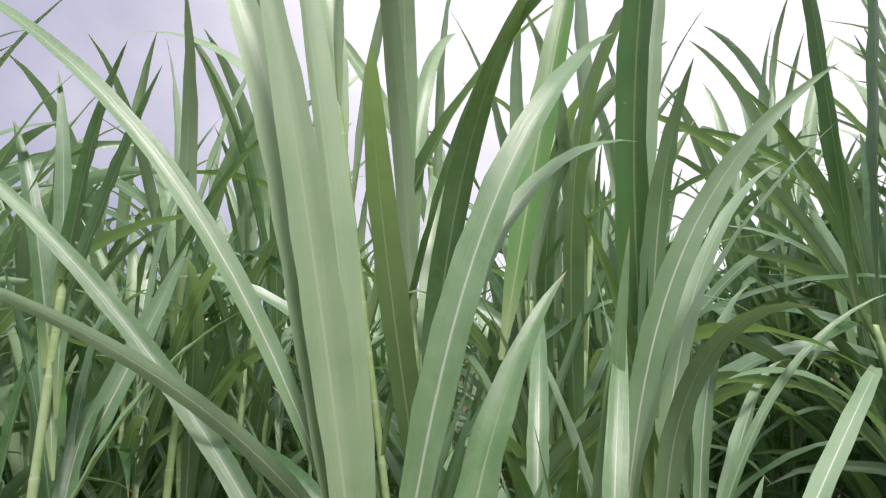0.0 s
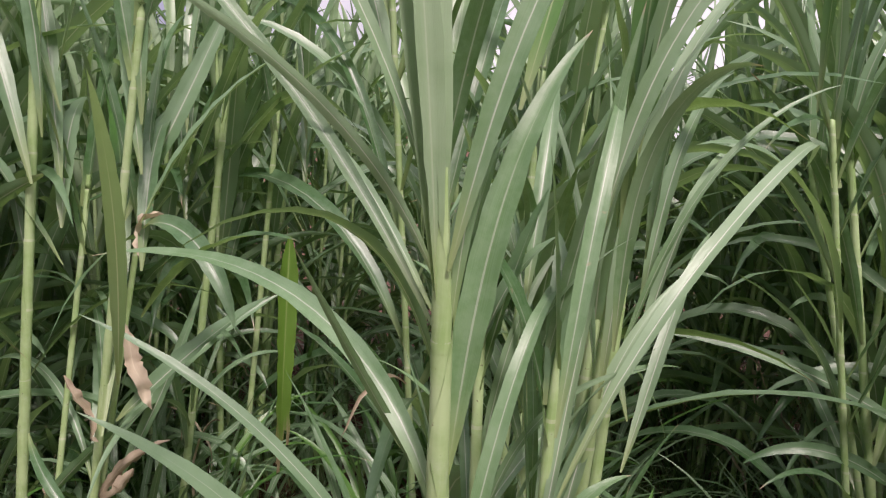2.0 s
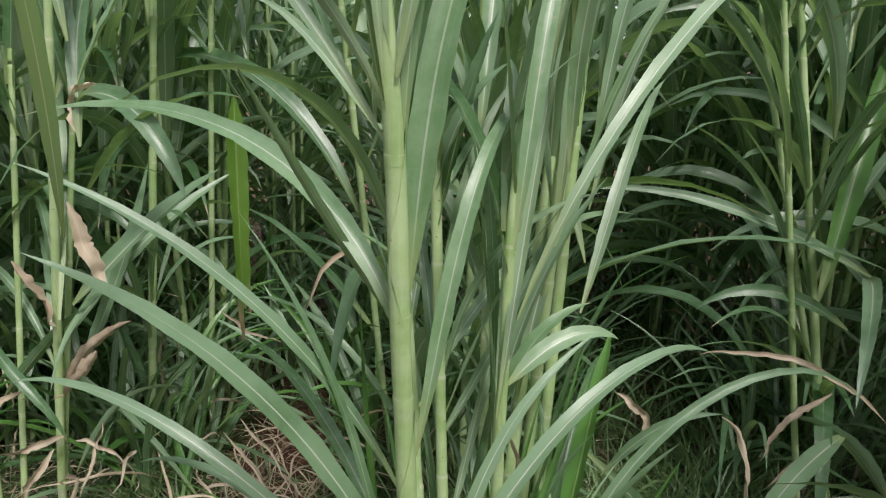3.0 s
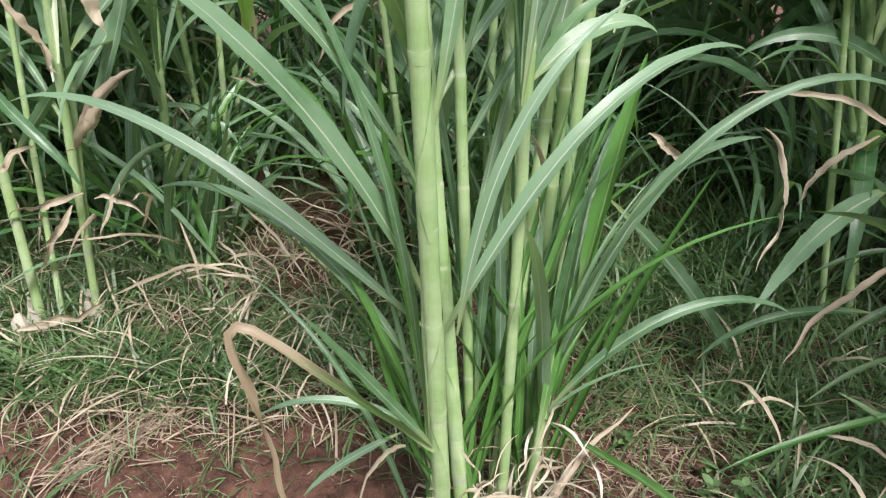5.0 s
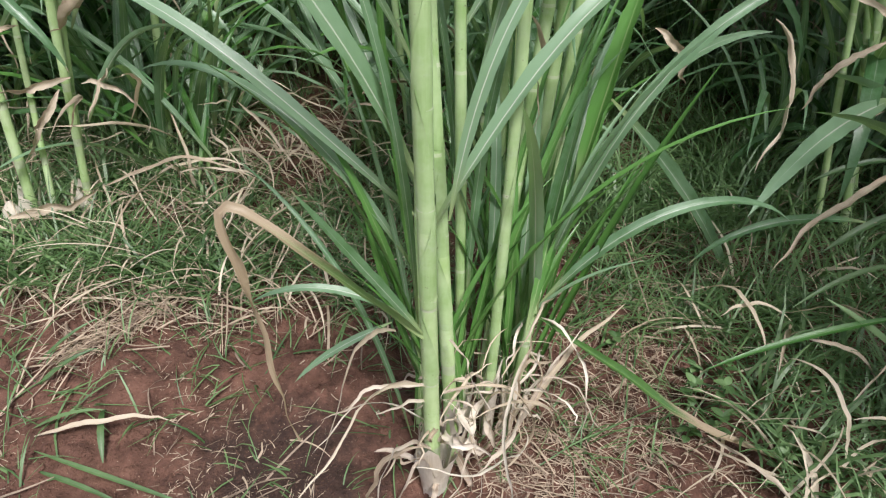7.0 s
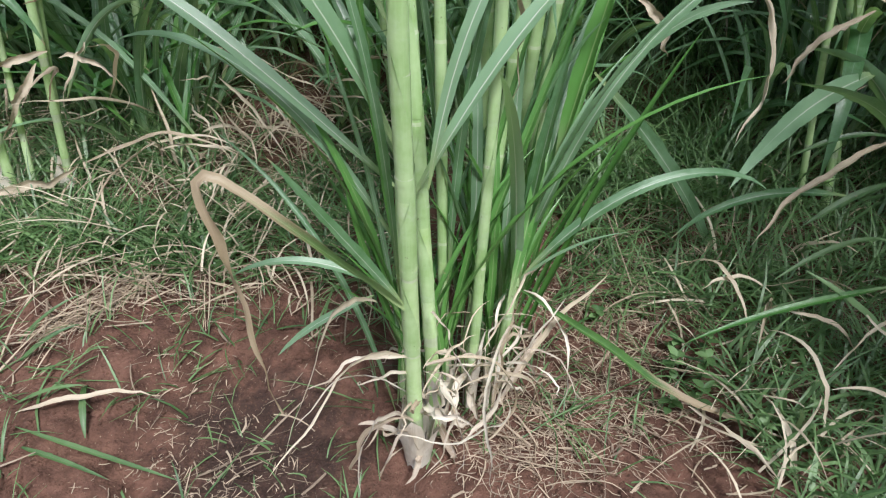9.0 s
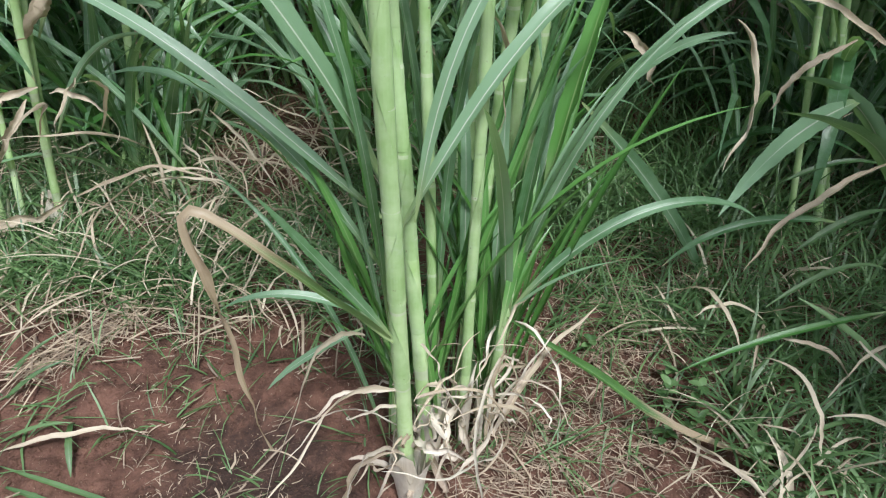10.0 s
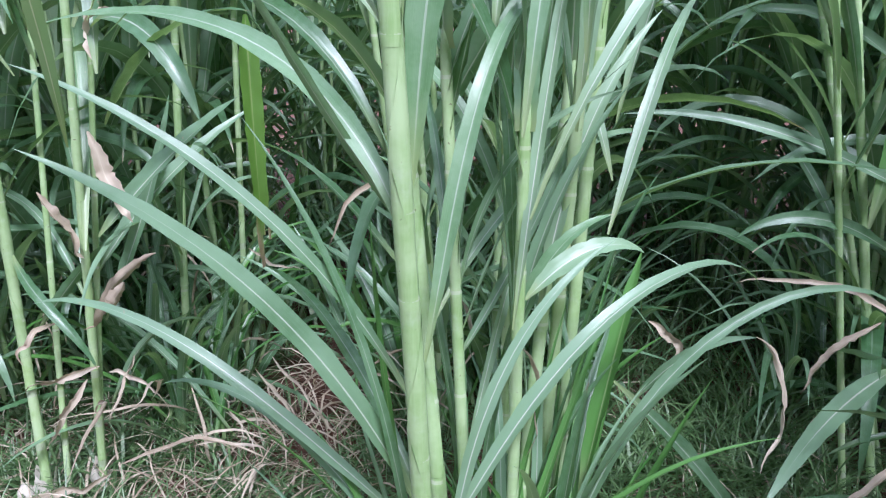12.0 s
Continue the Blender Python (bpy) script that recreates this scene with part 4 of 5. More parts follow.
for i in range(26):
    x, y, lean = r.choice(((0.088, 0.858, (0.004, 0.022)), (0.082, 0.958, (0.083, 0.106)), (0.170, 1.032, (0.046, 0.084)), (0.155, 1.122, (0.020, -0.115)), (0.043, 0.893, (-0.041, 0.054))))
    z = r.uniform(0.35, 1.05)
    leaf(side, x + lean[0] * z, y + lean[1] * z, ground_z(x, y) + z, r.uniform(-50, 120), r.uniform(70, 86), r.uniform(0.35, 0.65), r.uniform(0.014, 0.022), r.uniform(10, 70), r.uniform(1.5, 2.6), r.uniform(-15, 15), r.uniform(-50, 10), r.randint(1, 9999), r.choice((LIT_CREST, LIT_CREST, LEAF)))


def husk(ob, x, y, low, high, r0, r1, seed):
    """A split papery sleeve of dead sheath round the foot of a cane."""
    q = random.Random(seed)
    m, k = 18, 6
    bx, by = x - ob.location.x, y - ob.location.y
    v, f, uv = [], [], []
    for i in range(k + 1):
        s = i / k
        for j in range(m + 1):
            a = 5.9 * j / m + seed
            top = high * (1 + 0.25 * math.sin(3 * a + seed) + 0.12 * q.uniform(-1, 1))
            rr = (r0 + (r1 - r0) * s) * (1 + 0.06 * math.sin(9 * a) + (0.35 * s * s * max(0.0, math.sin(2 * a + seed))))
            v.append((bx + math.cos(a) * rr, by + math.sin(a) * rr, ground_z(x, y) - ob.location.z - 0.012 + low + (top - low) * s))
            uv.append((j / m, s))
    for i in range(k):
        for j in range(m):
            a = i * (m + 1) + j
            f.append((a, a + 1, a + m + 2, a + m + 1))
    return linked("dry_husk", v, f, uv, [HUSK], ob, None, "split bleached leaf sheath")


husk(hero, -0.007, 0.745, 0.0, 0.125, 0.019, 0.026, 1)
husk(hero, -0.006, 0.746, 0.0, 0.10, 0.021, 0.030, 9)
husk(hero, 0.028, 0.802, 0.0, 0.12, 0.016, 0.020, 2)
husk(hero, 0.043, 0.893, 0.0, 0.10, 0.014, 0.018, 3)
husk(side, 0.088, 0.858, 0.0, 0.13, 0.011, 0.015, 4)
husk(side, 0.125, 0.863, 0.0, 0.14, 0.011, 0.016, 5)
husk(left, -0.956, 1.38, 0.0, 0.09, 0.019, 0.023, 6)
husk(left, -0.846, 1.423, 0.0, 0.08, 0.016, 0.020, 7)

# leaves and withered blades of the pale canes
DRY = dict(name="dry_leaf", label="withered tan leaf hanging down", fold=0.5, wavy=2.0)
leaf(left, -0.678, 1.360, 0.656, -105, -59, 0.128, 0.033, -18, 1.86, 0, -71, 21, STRAW, **DRY)
leaf(left, -0.754, 1.377, 0.436, 129, 21, 0.262, 0.012, 150, 2.24, -20, -41, 22, STRAW, **DRY)
leaf(left, -0.774, 1.380, 0.448, -123, -5, 0.152, 0.018, -4, 1.89, 2, 55, 23, STRAW, **DRY)
leaf(left, -0.782, 1.340, 0.439, -113, -52, 0.183, 0.019, 8, 1.90, 0, 66, 24, STRAW, **DRY)
leaf(left, -0.897, 1.361, 0.715, 141, -30, 0.314, 0.023, 47, 2.71, -51, -19, 25)
leaf(left, -0.786, 1.421, 0.326, 92, 62, 0.399, 0.019, 94, 2.51, 3, 64, 26)
leaf(left, -0.787, 1.400, 0.173, 99, 28, 0.433, 0.012, 81, 2.77, 5, -57, 27, STRAW, **DRY)
leaf(left, -0.964, 1.300, 0.147, 83, 11, 0.209, 0.023, -13, 1.88, -3, -51, 28, STRAW, **DRY)
leaf(left, -0.841, 1.370, 0.557, -149, 9, 0.120, 0.013, 111, 1.45, -2, 51, 29, STRAW, **DRY)
leaf(left, -0.902, 1.401, 0.531, 81, 51, 0.267, 0.027, 11, 2.46, 5, 67, 30)
leaf(right, 0.376, 1.251, 0.623, 116, -6, 0.129, 0.018, 87, 0.74, 7, -58, 31, STRAW, **DRY)
r = random.Random(29)
for i in range(16):
    x, y, lean = r.choice(((-0.956, 1.380, (0.057, 0.0)), (-0.846, 1.423, (0.125, -0.043)), (-0.769, 1.774, (0.083, 0.032)), (-0.662, 2.0, (0.066, 0.0)), (1.059, 1.501, (-0.17, 0.099)), (1.131, 1.598, (-0.266, 0.081))))
    z = r.uniform(0.35, 1.05)
    leaf(left if x < 0 else right, x + lean[0] * z, y + lean[1] * z, ground_z(x, y) + z, r.uniform(0, 360), r.uniform(45, 72), r.uniform(0.35, 0.7), r.uniform(0.018, 0.030), r.uniform(50, 130), r.uniform(1.3, 2.4), r.uniform(-25, 25), r.uniform(-30, 30), r.randint(1, 9999))

# withered blades over the grassy side of the bank
r = random.Random(19)
for i in range(10):
    x, y = r.uniform(0.62, 0.95), r.uniform(0.78, 1.25)
    leaf(right, x, y, ground_z(x, y) + r.uniform(0.0, 0.16), r.uniform(0, 360), r.uniform(15, 75), r.uniform(0.16, 0.38), r.uniform(0.006, 0.014), r.uniform(60, 150), r.uniform(0.7, 1.6), r.uniform(-50, 50), 0,
         r.randint(1, 9999), STRAW, name="dry_leaf", label="withered tan leaf hanging down", n=16, half=1, fold=0.6)
leaf(right, 0.735, 1.02, 0.19, 118, -20, 0.33, 0.020, 42, 1.5, 6, -20, 12, GRASS)


def sleeve(ob, x, y, lean, bow, low, high, r, az, seed):
    """A leaf sheath wrapped round a cane: open along one side, its mouth cut on the slant."""
    foot = foot_of(ob, x, y)
    m, k = 20, 7
    v, f, uv = [], [], []
    for i in range(k + 1):
        s = i / k
        for j in range(m + 1):
            u = j / m
            a = radians(az) + (u - 0.5) * (5.6 - 3.4 * s * s)
            top = low + (high - low) * (1.0 - 0.55 * abs(u - 0.35) ** 1.3)
            c = axis_point(foot, lean, low + (top - low) * s, bow)
            rr = r * (1.0 + 0.07 * min(1.0, 3.0 * s) + 0.10 * max(0.0, abs(u - 0.5) - 0.42) / 0.08 * s)
            v.append(c + Vector((math.sin(a) * rr, math.cos(a) * rr, 0.0)))
            uv.append((u, s))
    for i in range(k):
        for j in range(m):
            a = i * (m + 1) + j
            f.append((a, a + 1, a + m + 2, a + m + 1))
    return linked("sheath", v, f, uv, [SHEATH], ob)


for i, (low, high) in enumerate(((0.27, 0.42), (0.42, 0.60), (0.57, 0.76), (0.70, 0.90), (0.905, 1.08), (1.0, 1.22), (1.18, 1.34))):
    sleeve(hero, -0.008, 0.742, (-0.034, -0.008), 0.08, low, high, 0.0131 * (1 - 0.16 * low), 180 + (95, -80)[i % 2], i)
for i, (low, high) in enumerate(((0.30, 0.45), (0.45, 0.62), (0.60, 0.80), (0.76, 0.98))):
    sleeve(hero, 0.027, 0.790, (-0.073, 0.080), 0.0, low, high, 0.0118 * (1 - 0.16 * low), 180 + (85, -70)[i % 2], 20 + i)
for x, y, lean, rad, turn in ((-0.956, 1.380, (0.057, 0.0), 0.0115, 60), (-0.846, 1.423, (0.125, -0.043), 0.0095, -50), (-0.769, 1.774, (0.083, 0.032), 0.011, 70), (1.059, 1.501, (-0.17, 0.099), 0.011, -60)):
    for i, (low, high) in enumerate(((0.40, 0.56), (0.56, 0.74), (0.74, 0.95))):
        sleeve(left if x < 0 else right, x, y, lean, 0.0, low, high, rad * (1 - 0.16 * low), 180 + turn * (1, -1)[i % 2], 40 + i)
for i, (low, high) in enumerate(((0.16, 0.36), (0.36, 0.60), (0.58, 0.85))):
    sleeve(side, 0.088, 0.858, (0.004, 0.022), 0.0, low, high, 0.009 * (1 - 0.16 * low), 180 + (70, -80)[i % 2], 30 + i)

# a cut, bleached cane stub at the foot of the pale canes
stub = root("cane_stub", -1.00, 1.36, "short cut stub of bleached cane in the weeds", "cane stub")
cane(stub, (0, 0, 0), (0.1, 0.0), 0.10, 0.021, joint=0.2, first=0.06, bare=1, sides=14, seed=4)[0].data.materials[0] = HUSK

# a skirt of thin dead strands behind the bank
strands = root("dead_grass", -0.34, 1.72, "thin tangled strands of withered grass over dark soil", "dry grass")
r = random.Random(77)
for i in range(64):
    leaf(strands, -0.42 + r.gauss(0, 0.18), 1.72 + r.gauss(0, 0.17), r.uniform(0.04, 0.24), r.uniform(90, 230), r.uniform(5, 60), r.uniform(0.25, 0.5), r.uniform(0.004, 0.009), r.uniform(30, 110), r.uniform(0.8, 1.8), r.uniform(-40, 40), 0,
         r.randint(1, 9999), STRAW, name="strand", n=12, half=1, fold=0.4)




# standing rows; a furrow stays open to the back
def in_furrow(x, y, slack=0.0):
    return abs(x - 0.55 - 0.38 * (y - 1.5)) < 0.20 + 0.09 * (y - 1.5) + slack and y < 2.7


for row in range(7):
    y0 = 1.80 + row * 0.50
    for col in range(17):
        x = -4.0 + col * 0.50 + rnd.uniform(-0.12, 0.12) + 0.25 * (row % 2)
        y = y0 + rnd.uniform(-0.12, 0.12)
        if in_furrow(x, y) or abs(x) > 0.6 + 0.75 * y:
            continue
        if any((x - a) ** 2 + (y - b) ** 2 < 0.10 for a, b in NAMED):
            continue
        if rnd.random() < (0.45 if y > 3.6 else 0.15 if y > 3.0 else 0.0):
            continue
        sow(x, y, rnd.uniform(1.0, 1.16) if y < 2.7 else rnd.uniform(0.82, 1.0))

# the rows run on past both ends; unseen clumps at right added to cast shade
for x, y in ((1.30, 2.0), (1.10, 2.75), (1.45, 2.4), (1.55, 0.75), (1.75, 1.15), (1.62, 1.60), (2.1, 0.8), (2.2, 1.35), (-1.55, 1.35), (-1.9, 1.0), (1.35, 0.35)):
    sow(x, y, rnd.uniform(1.05, 1.2))
for x, y in ((-1.25, 1.85), (-1.0, 2.05), (-1.5, 1.7), (-1.35, 2.2), (-0.95, 2.45), (-1.75, 2.0)):
    sow(x, y, rnd.uniform(0.78, 0.9))


# unseen row added behind the camera to keep low light off the lower leaves
for i in range(6):
    sow(-1.75 + 0.7 * i, -1.25 + 0.15 * (i % 2), rnd.uniform(1.05, 1.2))


# ---- weeds, straw and clods on the ground ----
def open_patch(x, y):
    """A bare hollow behind the clump, strewn with dead strands."""
    return ((x + 0.43) / 0.23) ** 2 + ((y - 1.78) / 0.33) ** 2 < 1.0 + 0.6 * noise.noise(Vector((x * 5, y * 5, 2.0)))


def cover(x, y):
    """How thick the weeds stand: the planting bank in front is bare, the furrow's sides are grown over."""
    n = noise.noise(Vector((x * 2.6, y * 2.6, 3.0))) + 0.5 * noise.noise(Vector((x * 7, y * 7, 5.0)))
    back = min(1.0, max(0.0, (y - 1.13 + 0.14 * n) / 0.12))
    side = 0.40 * min(1.0, max(0.0, (x - 0.60 + 0.13 * n) / 0.12))
    corner = min(1.0, max(0.0, (-x - 0.52 + 0.10 * n) / 0.1)) * 0.12
    if open_patch(x, y):
        return 0.03
    back *= 0.75 if x > 0.1 else 1.0
    return max(back * max(0.04, 0.46 + 1.7 * n), side * (0.8 + 0.5 * n), corner * (0.6 + n), 0.07 if y > 0.8 else 0.02)


def strips(name, items, mats, label, category, shape=(0.7, 1.0, 0.9, 0.6, 0.06)):
    """Many bent strips in one mesh. items: place, heading, rise, length, width, bend, sway in radians and metres."""
    p, az, el, ln, wd, bend, sway = (np.array([i[k] for i in items], dtype=float) for k in range(7))
    m, n = len(shape) - 1, len(items)
    pts = np.zeros((n, m + 1, 3))
    pts[:, 0] = p
    for k in range(m):
        s = (k + 0.5) / m
        e, a = el - bend * s ** 1.4, az + sway * s
        d = np.stack([np.sin(a) * np.cos(e), np.cos(a) * np.cos(e), np.sin(e)], 1)
        pts[:, k + 1] = pts[:, k] + d * (ln / m)[:, None]
    side = np.stack([np.cos(az), -np.sin(az), 0.25 * np.sin(az * 7)], 1)
    verts = np.zeros((n, m + 1, 2, 3))
    uv = np.zeros((n, m + 1, 2, 2))
    for k, w in enumerate(shape):
        o = side * (wd * w / 2)[:, None]
        verts[:, k, 0], verts[:, k, 1] = pts[:, k] - o, pts[:, k] + o
        uv[:, k, 0], uv[:, k, 1] = (0.0, k / m), (1.0, k / m)
    base = (np.arange(n) * (m + 1) * 2)[:, None, None]
    quad = np.array([[2 * k, 2 * k + 1, 2 * k + 3, 2 * k + 2] for k in range(m)])[None]
    ob = linked(name, verts.reshape(-1, 3).tolist(), (base + quad).reshape(-1, 4).tolist(), uv.reshape(-1, 2), mats)
    return tagged(ob, label, category, kind="stuff")


r = random.Random(31)
blades = []
tufts = 0
while tufts < 5000:
    y = r.uniform(0.35, 3.4)
    x = r.uniform(-0.9 * y - 0.35, 0.9 * y + 0.35)
    if r.random() > cover(x, y) * (1.0 if y < 2.2 else 0.5):
        tufts += 0.15
        continue
    tufts += 1
    tall = r.uniform(0.03, 0.10) + (0.07 * r.random() ** 2 if x > 0.45 else 0.03 * r.random())
    for k in range(r.randint(5, 11)):
        a = r.uniform(0, 6.28)
        q = r.uniform(0, 0.035)
        bx, by = x + q * math.sin(a), y + q * math.cos(a)
        blades.append(((bx, by, ground_z(bx, by) - 0.004), a + r.uniform(-0.6, 0.6), r.uniform(0.15, 1.2), tall * r.uniform(0.7, 1.7), r.uniform(0.0017, 0.0046), r.uniform(0.2, 1.5), r.uniform(-0.6, 0.6)))
for i in range(3400):
    y = r.uniform(1.08, 1.95)
    x = r.uniform(-0.75 * y, -0.05) if r.random() < 0.75 else r.uniform(0.1, 0.75 * y)
    if open_patch(x, y) or noise.noise(Vector((x * 4, y * 4, 1.0))) + 0.30 * r.random() < 0.08 or (x < 0 and y < 1.13 - 0.1 * x):
        continue
    a = r.uniform(0, 6.28)
    for k in range(r.randint(1, 4)):
        blades.append(((x, y, ground_z(x, y) - 0.004), a + r.uniform(-0.9, 0.9), r.uniform(0.1, 1.2), r.uniform(0.08, 0.24), r.uniform(0.002, 0.0055), r.uniform(0.2, 1.6), r.uniform(-0.7, 0.7)))
# taller weeds on the furrow's floor between the rows
for i in range(950):
    y = r.uniform(1.45, 3.2)
    x = r.uniform(0.12, 0.16 + 0.55 * y)
    if noise.noise(Vector((x * 3, y * 3, 6.0))) + 0.4 * r.random() < 0.0:
        continue
    a = r.uniform(0, 6.28)
    for k in range(r.randint(3, 6)):
        blades.append(((x + r.gauss(0, 0.02), y + r.gauss(0, 0.02), ground_z(x, y) - 0.004), a + r.uniform(-1.6, 1.6), r.uniform(0.5, 1.4), r.uniform(0.12, 0.34), r.uniform(0.003, 0.008), r.uniform(0.3, 1.7), r.uniform(-0.6, 0.6)))
strips("weed_grass", blades, [GRASS], "fine low green weed grass covering the soil", "grass")

# coarse grass, longer and broader, at the sides
blades = []
for i in range(330):
    y = r.uniform(0.62, 1.9)
    x = r.uniform(0.60, 0.55 + 0.6 * y) if r.random() < 0.7 else -r.uniform(0.45, 0.45 + 0.6 * y)
    if x < 0 and y < 1.15:
        continue
    for k in range(r.randint(3, 6)):
        a = r.uniform(0, 6.28)
        blades.append(((x + r.gauss(0, 0.012), y + r.gauss(0, 0.012), ground_z(x, y) - 0.004), a, r.uniform(0.6, 1.4), r.uniform(0.08, 0.26), r.uniform(0.003, 0.009), r.uniform(0.5, 1.9), r.uniform(-0.7, 0.7)))
for i in range(420):
    y = r.uniform(1.15, 1.62)
    x = -r.uniform(0.25, 0.35 + 0.6 * y)
    if noise.noise(Vector((x * 5, y * 5, 12.0))) < -0.12 or open_patch(x, y) or y < 1.16 - 0.12 * (x + 0.5):
        continue
    a = r.uniform(0, 6.28)
    for k in range(r.randint(2, 5)):
        blades.append(((x + r.gauss(0, 0.015), y + r.gauss(0, 0.015), ground_z(x, y)), a + r.gauss(0, 0.5), r.uniform(0.1, 1.0), r.uniform(0.07, 0.20), r.uniform(0.0035, 0.008), r.uniform(0.2, 1.4), r.uniform(-0.6, 0.6)))
strips("coarse_grass", blades, [GRASS], "coarse drooping green grass beside the cane", "grass")

dead = []
for i in range(900):
    y = r.uniform(0.6, 2.1)
    x = r.uniform(0.48, 0.4 + 0.75 * y) if r.random() < 0.12 else (-r.uniform(0.15, 0.75 * y) if y > 1.1 else r.uniform(0.5, 0.8))
    if y < 1.1 and r.random() < 0.8:
        continue
    dead.append(((x, y, ground_z(x, y) + r.uniform(0, 0.06)), r.uniform(0, 6.28), r.uniform(-0.2, 1.0), r.uniform(0.08, 0.26), r.uniform(0.002, 0.007), r.uniform(0.4, 2.0), r.uniform(-1.4, 1.4)))
strips("dead_grass_blades", dead, [STRAW], "tan withered grass blades tangled in the weeds", "dry grass", (0.8, 1.0, 0.8, 0.9, 0.6, 0.3, 0.06))

# low young cane leaves that close the rows behind
def shoot(q, x, y):
    ob = root("cane_shoot", x, y, "low tuft of young green cane leaves in the row", "cane shoot", "young shoots of the field")
    for k in range(8):
        blade(ob, (q.gauss(0, 0.025), q.gauss(0, 0.025), q.uniform(0, 0.08)), q.uniform(0, 360), q.uniform(50, 84), q.uniform(0.3, 0.75), q.uniform(0.014, 0.030), q.uniform(20, 120), q.uniform(1.4, 2.6), q.uniform(-30, 30),
              mat=LEAF if k % 2 else YOUNG, seed=q.randint(1, 9999), n=12, turn=q.uniform(-30, 30))
    return ob


tufts = [shoot(r, -1.3 + 0.55 * i, 1.72 + 0.1 * (i % 2)) for i in range(4)]
for i in range(28):
    y = 1.55 + 0.95 * r.random()
    x = r.uniform(-0.8 * y, 0.8 * y)
    if in_furrow(x, y) or open_patch(x, y):
        continue
    copy_thing(r.choice(tufts), Matrix.Translation((x, y, ground_z(x, y))) @ Matrix.Rotation(r.uniform(0, 6.28), 4, "Z") @ Matrix.Scale(r.uniform(0.8, 1.2), 4))

shoots = []
while len(shoots) < 1900:
    y = 1.75 + 2.0 * r.random() ** 1.3
    x = r.uniform(-0.85 * y - 0.3, 0.85 * y + 0.3)
    if in_furrow(x, y, 0.12 * r.random() - 0.04):
        continue
    if open_patch(x, y) or noise.noise(Vector((x * 3, y * 3, 20.0))) < -0.1:
        continue
    for k in range(r.randint(3, 7)):
        bx, by = x + r.gauss(0, 0.03), y + r.gauss(0, 0.03)
        shoots.append(((bx, by, ground_z(bx, by) + r.uniform(0, 0.12)), r.uniform(0, 6.28), r.uniform(0.85, 1.5), r.uniform(0.25, 0.75), r.uniform(0.012, 0.030), r.uniform(0.3, 2.2), r.uniform(-0.6, 0.6)))
strips("undergrowth", shoots, [LEAF], "dense low growth of young green cane leaves", "undergrowth", (0.4, 0.8, 1.0, 1.0, 0.95, 0.85, 0.65, 0.4, 0.03))

straw = []
for i in range(46000):
    y = 0.45 + 2.0 * r.random() ** 1.5
    x = r.uniform(-0.8 * y - 0.3, 0.8 * y + 0.3)
    n = noise.noise(Vector((x * 4, y * 4, 9.0))) + 0.5 * noise.noise(Vector((x * 11, y * 11, 4.0)))
    heap = math.exp(-((x - 0.34) / 0.17) ** 2 - ((y - 0.93) / 0.17) ** 2) + math.exp(-((x + 0.36) / 0.22) ** 2 - ((y - 1.28) / 0.14) ** 2) + 0.9 * math.exp(-((x + 0.56) / 0.15) ** 2 - ((y - 1.05) / 0.05) ** 2)
    if r.random() > (0.10 if y < 1.05 else 0.34) + 0.45 * n + 0.8 * heap:
        continue
    size = r.random()
    straw.append(((x, y, ground_z(x, y) + (r.uniform(0.001, 0.007) if y < 0.95 else r.uniform(0.001, 0.03))), r.uniform(0, 6.28), r.uniform(-0.10, 0.25), r.uniform(0.006, 0.028) if size < 0.7 else r.uniform(0.025, 0.07) if size < 0.96 else r.uniform(0.07, 0.14),
                  r.uniform(0.0007, 0.0022) if size < 0.94 else r.uniform(0.0022, 0.005), r.uniform(-0.2, 0.5), r.uniform(-0.7, 0.7) if r.random() < 0.75 else r.uniform(-3, 3)))
# a matted ridge of dead roots along the bank's edge
for i in range(230):
    s = r.random()
    x, y = -0.74 + 0.18 * s + r.gauss(0, 0.016), 0.975 + 0.14 * s + r.gauss(0, 0.020)
    straw.append(((x, y, ground_z(x, y) + r.uniform(0.002, 0.022)), r.choice((0.9, 4.04)) + r.gauss(0, 0.6), r.uniform(-0.15, 0.3), r.uniform(0.03, 0.13), r.uniform(0.0014, 0.0042), r.uniform(0.0, 0.6), r.gauss(0, 1.5)))
# a flattened mat of fine straw beside the clump
for i in range(900):
    s = r.random()
    x, y = r.choice(((0.22, 0.83), (0.29, 0.90), (0.40, 0.84), (0.42, 1.06), (0.20, 0.78)))
    x, y = x + r.gauss(0, 0.09), y + r.gauss(0, 0.055)
    straw.append(((x, y, ground_z(x, y) + r.uniform(0.001, 0.009)), 1.9 + r.gauss(0, 0.8), r.uniform(-0.08, 0.15), 0.012 + 0.075 * s * s, r.uniform(0.0010, 0.0030), r.uniform(-0.1, 0.3), r.gauss(0, 1.1)))
# pale runners lying over the weeds
for i in range(420):
    y = r.uniform(1.05, 1.75)
    x = -r.uniform(0.25, 0.30 + 0.6 * y) if i % 3 else r.uniform(0.35, 0.35 + 0.5 * y)
    straw.append(((x, y, ground_z(x, y) + r.uniform(0.005, 0.05)), r.uniform(0, 6.28), r.uniform(0.0, 0.6), r.uniform(0.08, 0.26), r.uniform(0.0016, 0.0034), r.uniform(0.2, 1.2), r.uniform(-0.9, 0.9)))
strips("straw_litter", straw, [LITTER], "scattered dry straw and stalk bits on red soil", "straw", (0.8, 1.0, 0.9, 0.9, 0.7, 0.4))


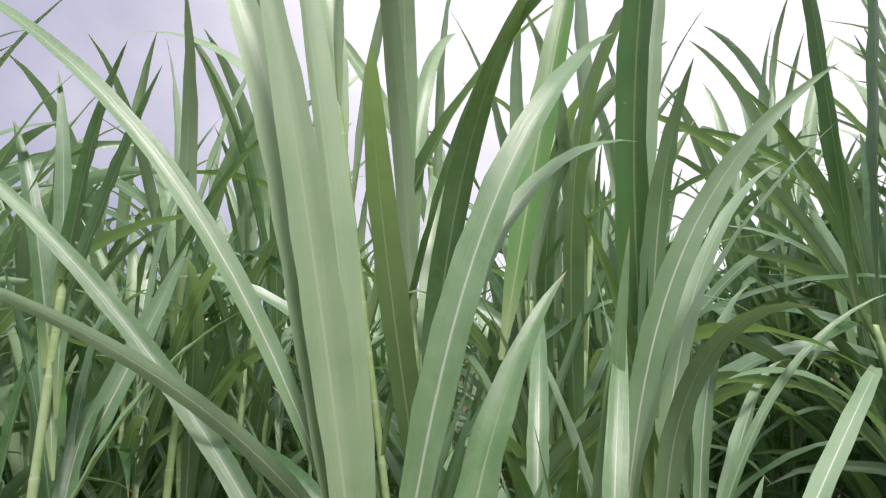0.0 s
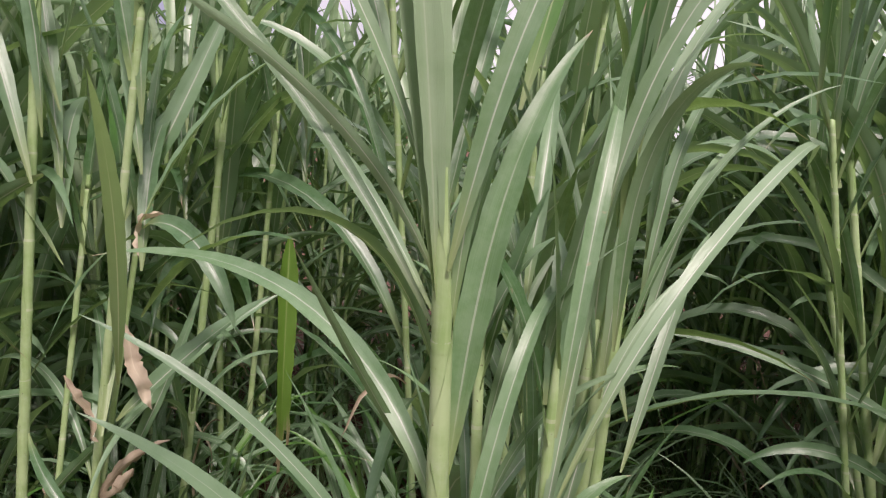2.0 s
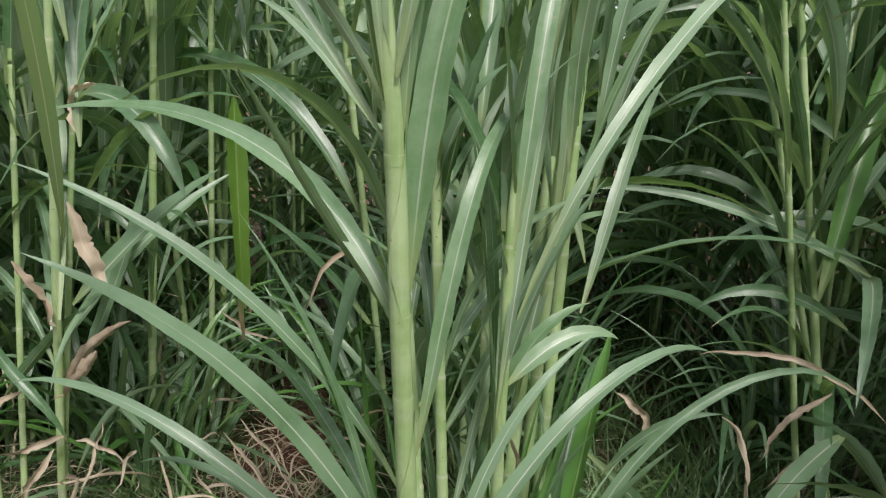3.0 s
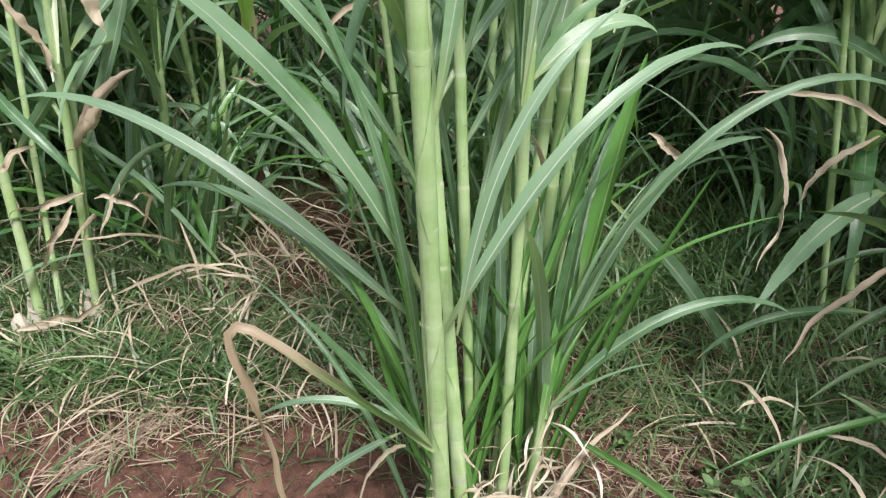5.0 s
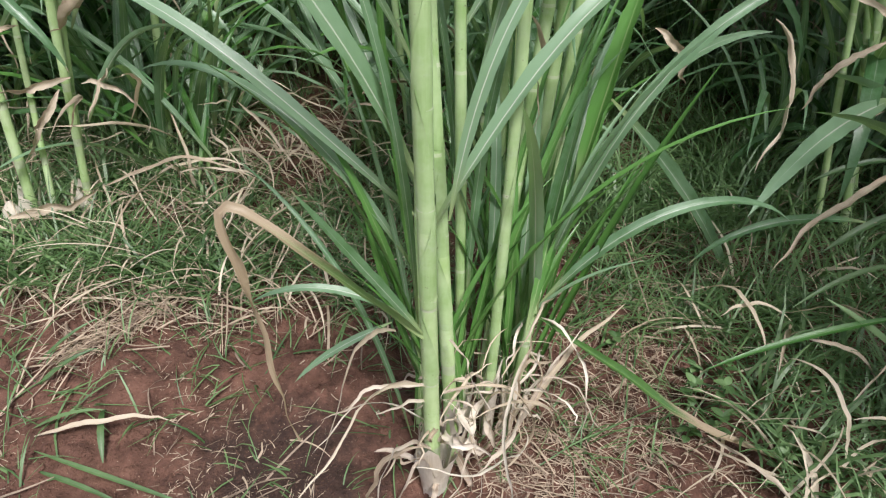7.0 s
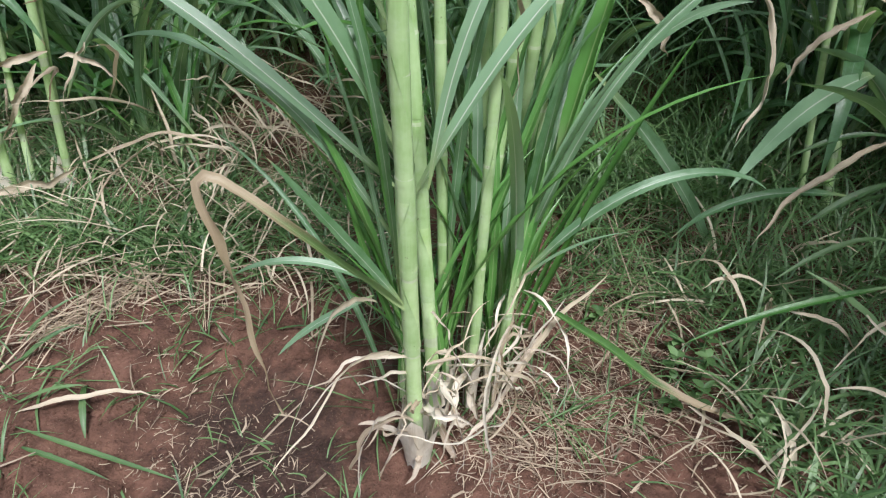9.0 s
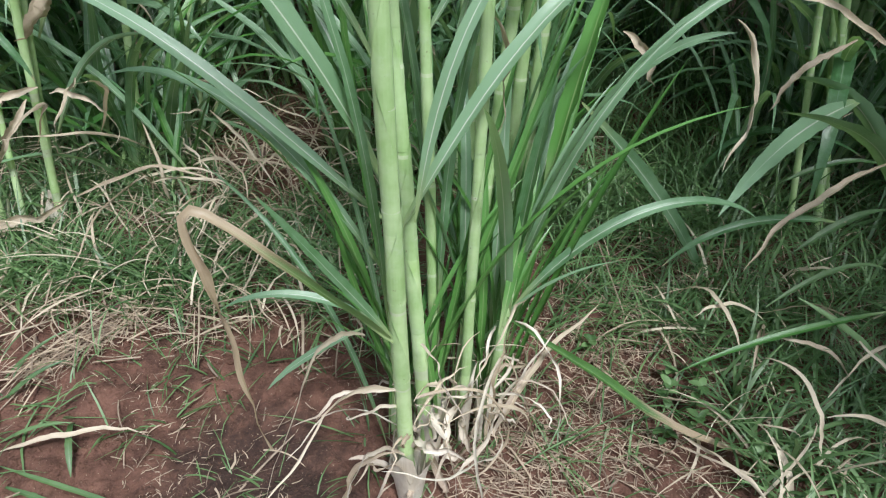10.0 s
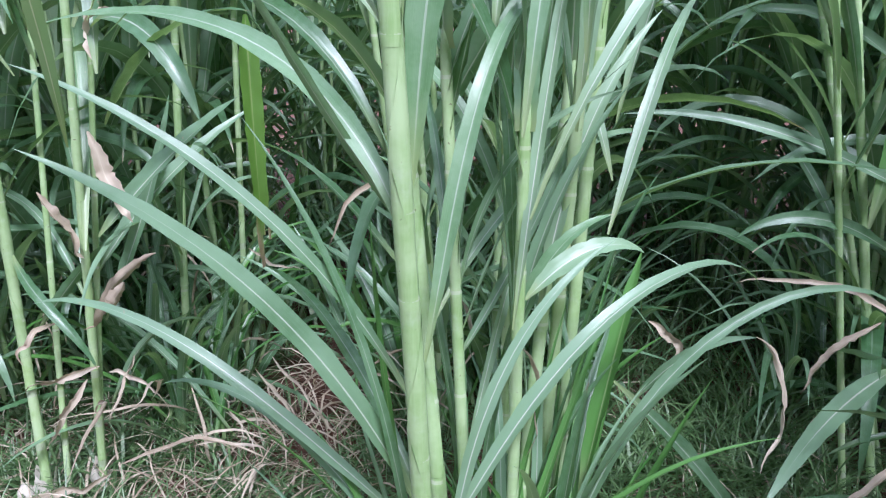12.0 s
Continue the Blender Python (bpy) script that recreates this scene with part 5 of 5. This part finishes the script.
def lump(r, size):
    """An uneven clod of earth."""
    bm = bmesh.new()
    bmesh.ops.create_icosphere(bm, subdivisions=1, radius=size)
    for v in bm.verts:
        v.co *= r.uniform(0.65, 1.2)
        v.co.z *= 0.7
    return bm


clods = bpy.data.meshes.new("soil_clods")
cv, cf = [], []
for i in range(6000):
    y = r.uniform(0.5, 1.15)
    x = r.uniform(-0.8, 0.8)
    c = lump(r, r.uniform(0.0010, 0.0042) * (3.2 if r.random() < 0.04 else 1.0))
    o = len(cv)
    cv += [v.co + Vector((x, y, ground_z(x, y) + 0.001)) for v in c.verts]
    cf += [[v.index + o for v in f.verts] for f in c.faces]
    c.free()
clods.from_pydata(cv, [], cf)
clods.materials.append(SOIL)
tagged(new("soil_clods", clods), "small crumbling clods of red earth", "soil", kind="stuff")


def seedling(x, y, size, seed):
    """A small broad-leaved weed: a thin stem with pairs of oval leaves."""
    q = random.Random(seed)
    ob = root("weed_seedling", x, y, "small broad-leaved green weed seedling on red soil", "weed", "seedlings beside the cane")
    h = size
    cv = [(math.cos(a) * 0.0016, math.sin(a) * 0.0016, z) for z in (-0.005, h * 0.5, h) for a in (0, 1.57, 3.14, 4.71)]
    cf = [(i * 4 + j, i * 4 + (j + 1) % 4, i * 4 + 4 + (j + 1) % 4, i * 4 + 4 + j) for i in range(2) for j in range(4)]
    linked("stem", cv, cf, [(0.2, 0.5)] * len(cv), [GRASS], ob)
    a0 = q.uniform(0, 360)
    for i, z in enumerate((0.45, 0.45, 0.75, 0.75, 1.0, 1.0, 1.0)):
        blade(ob, (0, 0, h * z), a0 + i * 180 + (90 if z == 0.75 else 45 * (z == 1.0) * i) + q.uniform(-20, 20), q.uniform(10, 40), q.uniform(0.018, 0.030), q.uniform(0.011, 0.018), q.uniform(20, 60), 1.5, 0, mat=GRASS,
              seed=seed + i, n=8, fold=0.15, sole=0.15, wavy=0.3)
    return ob


for i, (x, y, h) in enumerate(((0.49, 0.93, 0.07), (0.53, 0.87, 0.06), (0.47, 0.86, 0.04), (0.56, 0.97, 0.08), (0.36, 1.05, 0.05), (0.62, 0.80, 0.06), (0.51, 0.99, 0.05), (0.54, 0.91, 0.09))):
    seedling(x, y, h, 40 + i)


def grass_stalk(x, y, heading, rise, length, seed, mat):
    """A wiry stalk of finger grass, jointed, with a spray of thin spikes at its tip."""
    q = random.Random(seed)
    ob = root("grass_stalk", x, y, "thin pale flowering grass stalk leaning over red soil", "grass", "grass stalks on the bank")
    pts, p = [], Vector((0.0, 0.0, -0.01))
    for i in range(13):
        e = radians(rise) * (1.0 - 0.9 * i / 12) + (radians(q.uniform(-9, 9)) if i % 4 == 0 else 0.0)
        a = radians(heading + 12.0 * i / 12 + q.uniform(-4, 4))
        pts.append(p.copy())
        p = p + Vector((math.sin(a) * math.cos(e), math.cos(a) * math.cos(e), math.sin(e))) * (length / 12)
    v, f = [], []
    for i, c in enumerate(pts):
        w = 0.0019 * (1.0 - 0.5 * i / 12) * (1.5 if i % 4 == 0 else 1.0)
        v += [c + Vector((math.cos(k) * w, math.sin(k) * w * 0.5, math.sin(k) * w)) for k in (0.0, 1.26, 2.51, 3.77, 5.03)]
    for i in range(12):
        f += [(i * 5 + j, i * 5 + (j + 1) % 5, i * 5 + 5 + (j + 1) % 5, i * 5 + 5 + j) for j in range(5)]
    stem_part = linked("stem", v, f, [(0.3, (i // 5) / 12) for i in range(65)], [mat], ob)
    for i in range(4):
        blade(stem_part, pts[-1], heading + q.uniform(-75, 75), q.uniform(-5, 35), q.uniform(0.04, 0.075), 0.0034, q.uniform(10, 50), 1.4, q.uniform(-15, 15), mat=mat, seed=seed + i, n=8, half=1, fold=0.6, sole=0.8, name="spike")
    for i in (3, 6):
        blade(stem_part, pts[i], heading + q.uniform(-60, 60), q.uniform(10, 40), q.uniform(0.05, 0.10), 0.004, q.uniform(20, 60), 1.4, 0, mat=GRASS, seed=seed + 9 + i, n=8, half=1, fold=0.5, sole=0.5)
    return ob


for i, (x, y, az, rise, ln, mat) in enumerate((
        (0.151, 0.775, 60, 12, 0.46, GRASS), (-0.79, 0.87, 8, 40, 0.26, LITTER), (-0.82, 0.80, 25, 22, 0.34, LITTER), (-0.76, 0.80, -20, 30, 0.25, GRASS), (0.66, 0.83, -50, 40, 0.22, GRASS), (0.70, 0.98, -20, 30, 0.28, LITTER))):
    grass_stalk(x, y, az, rise, ln, 70 + 13 * i, mat)
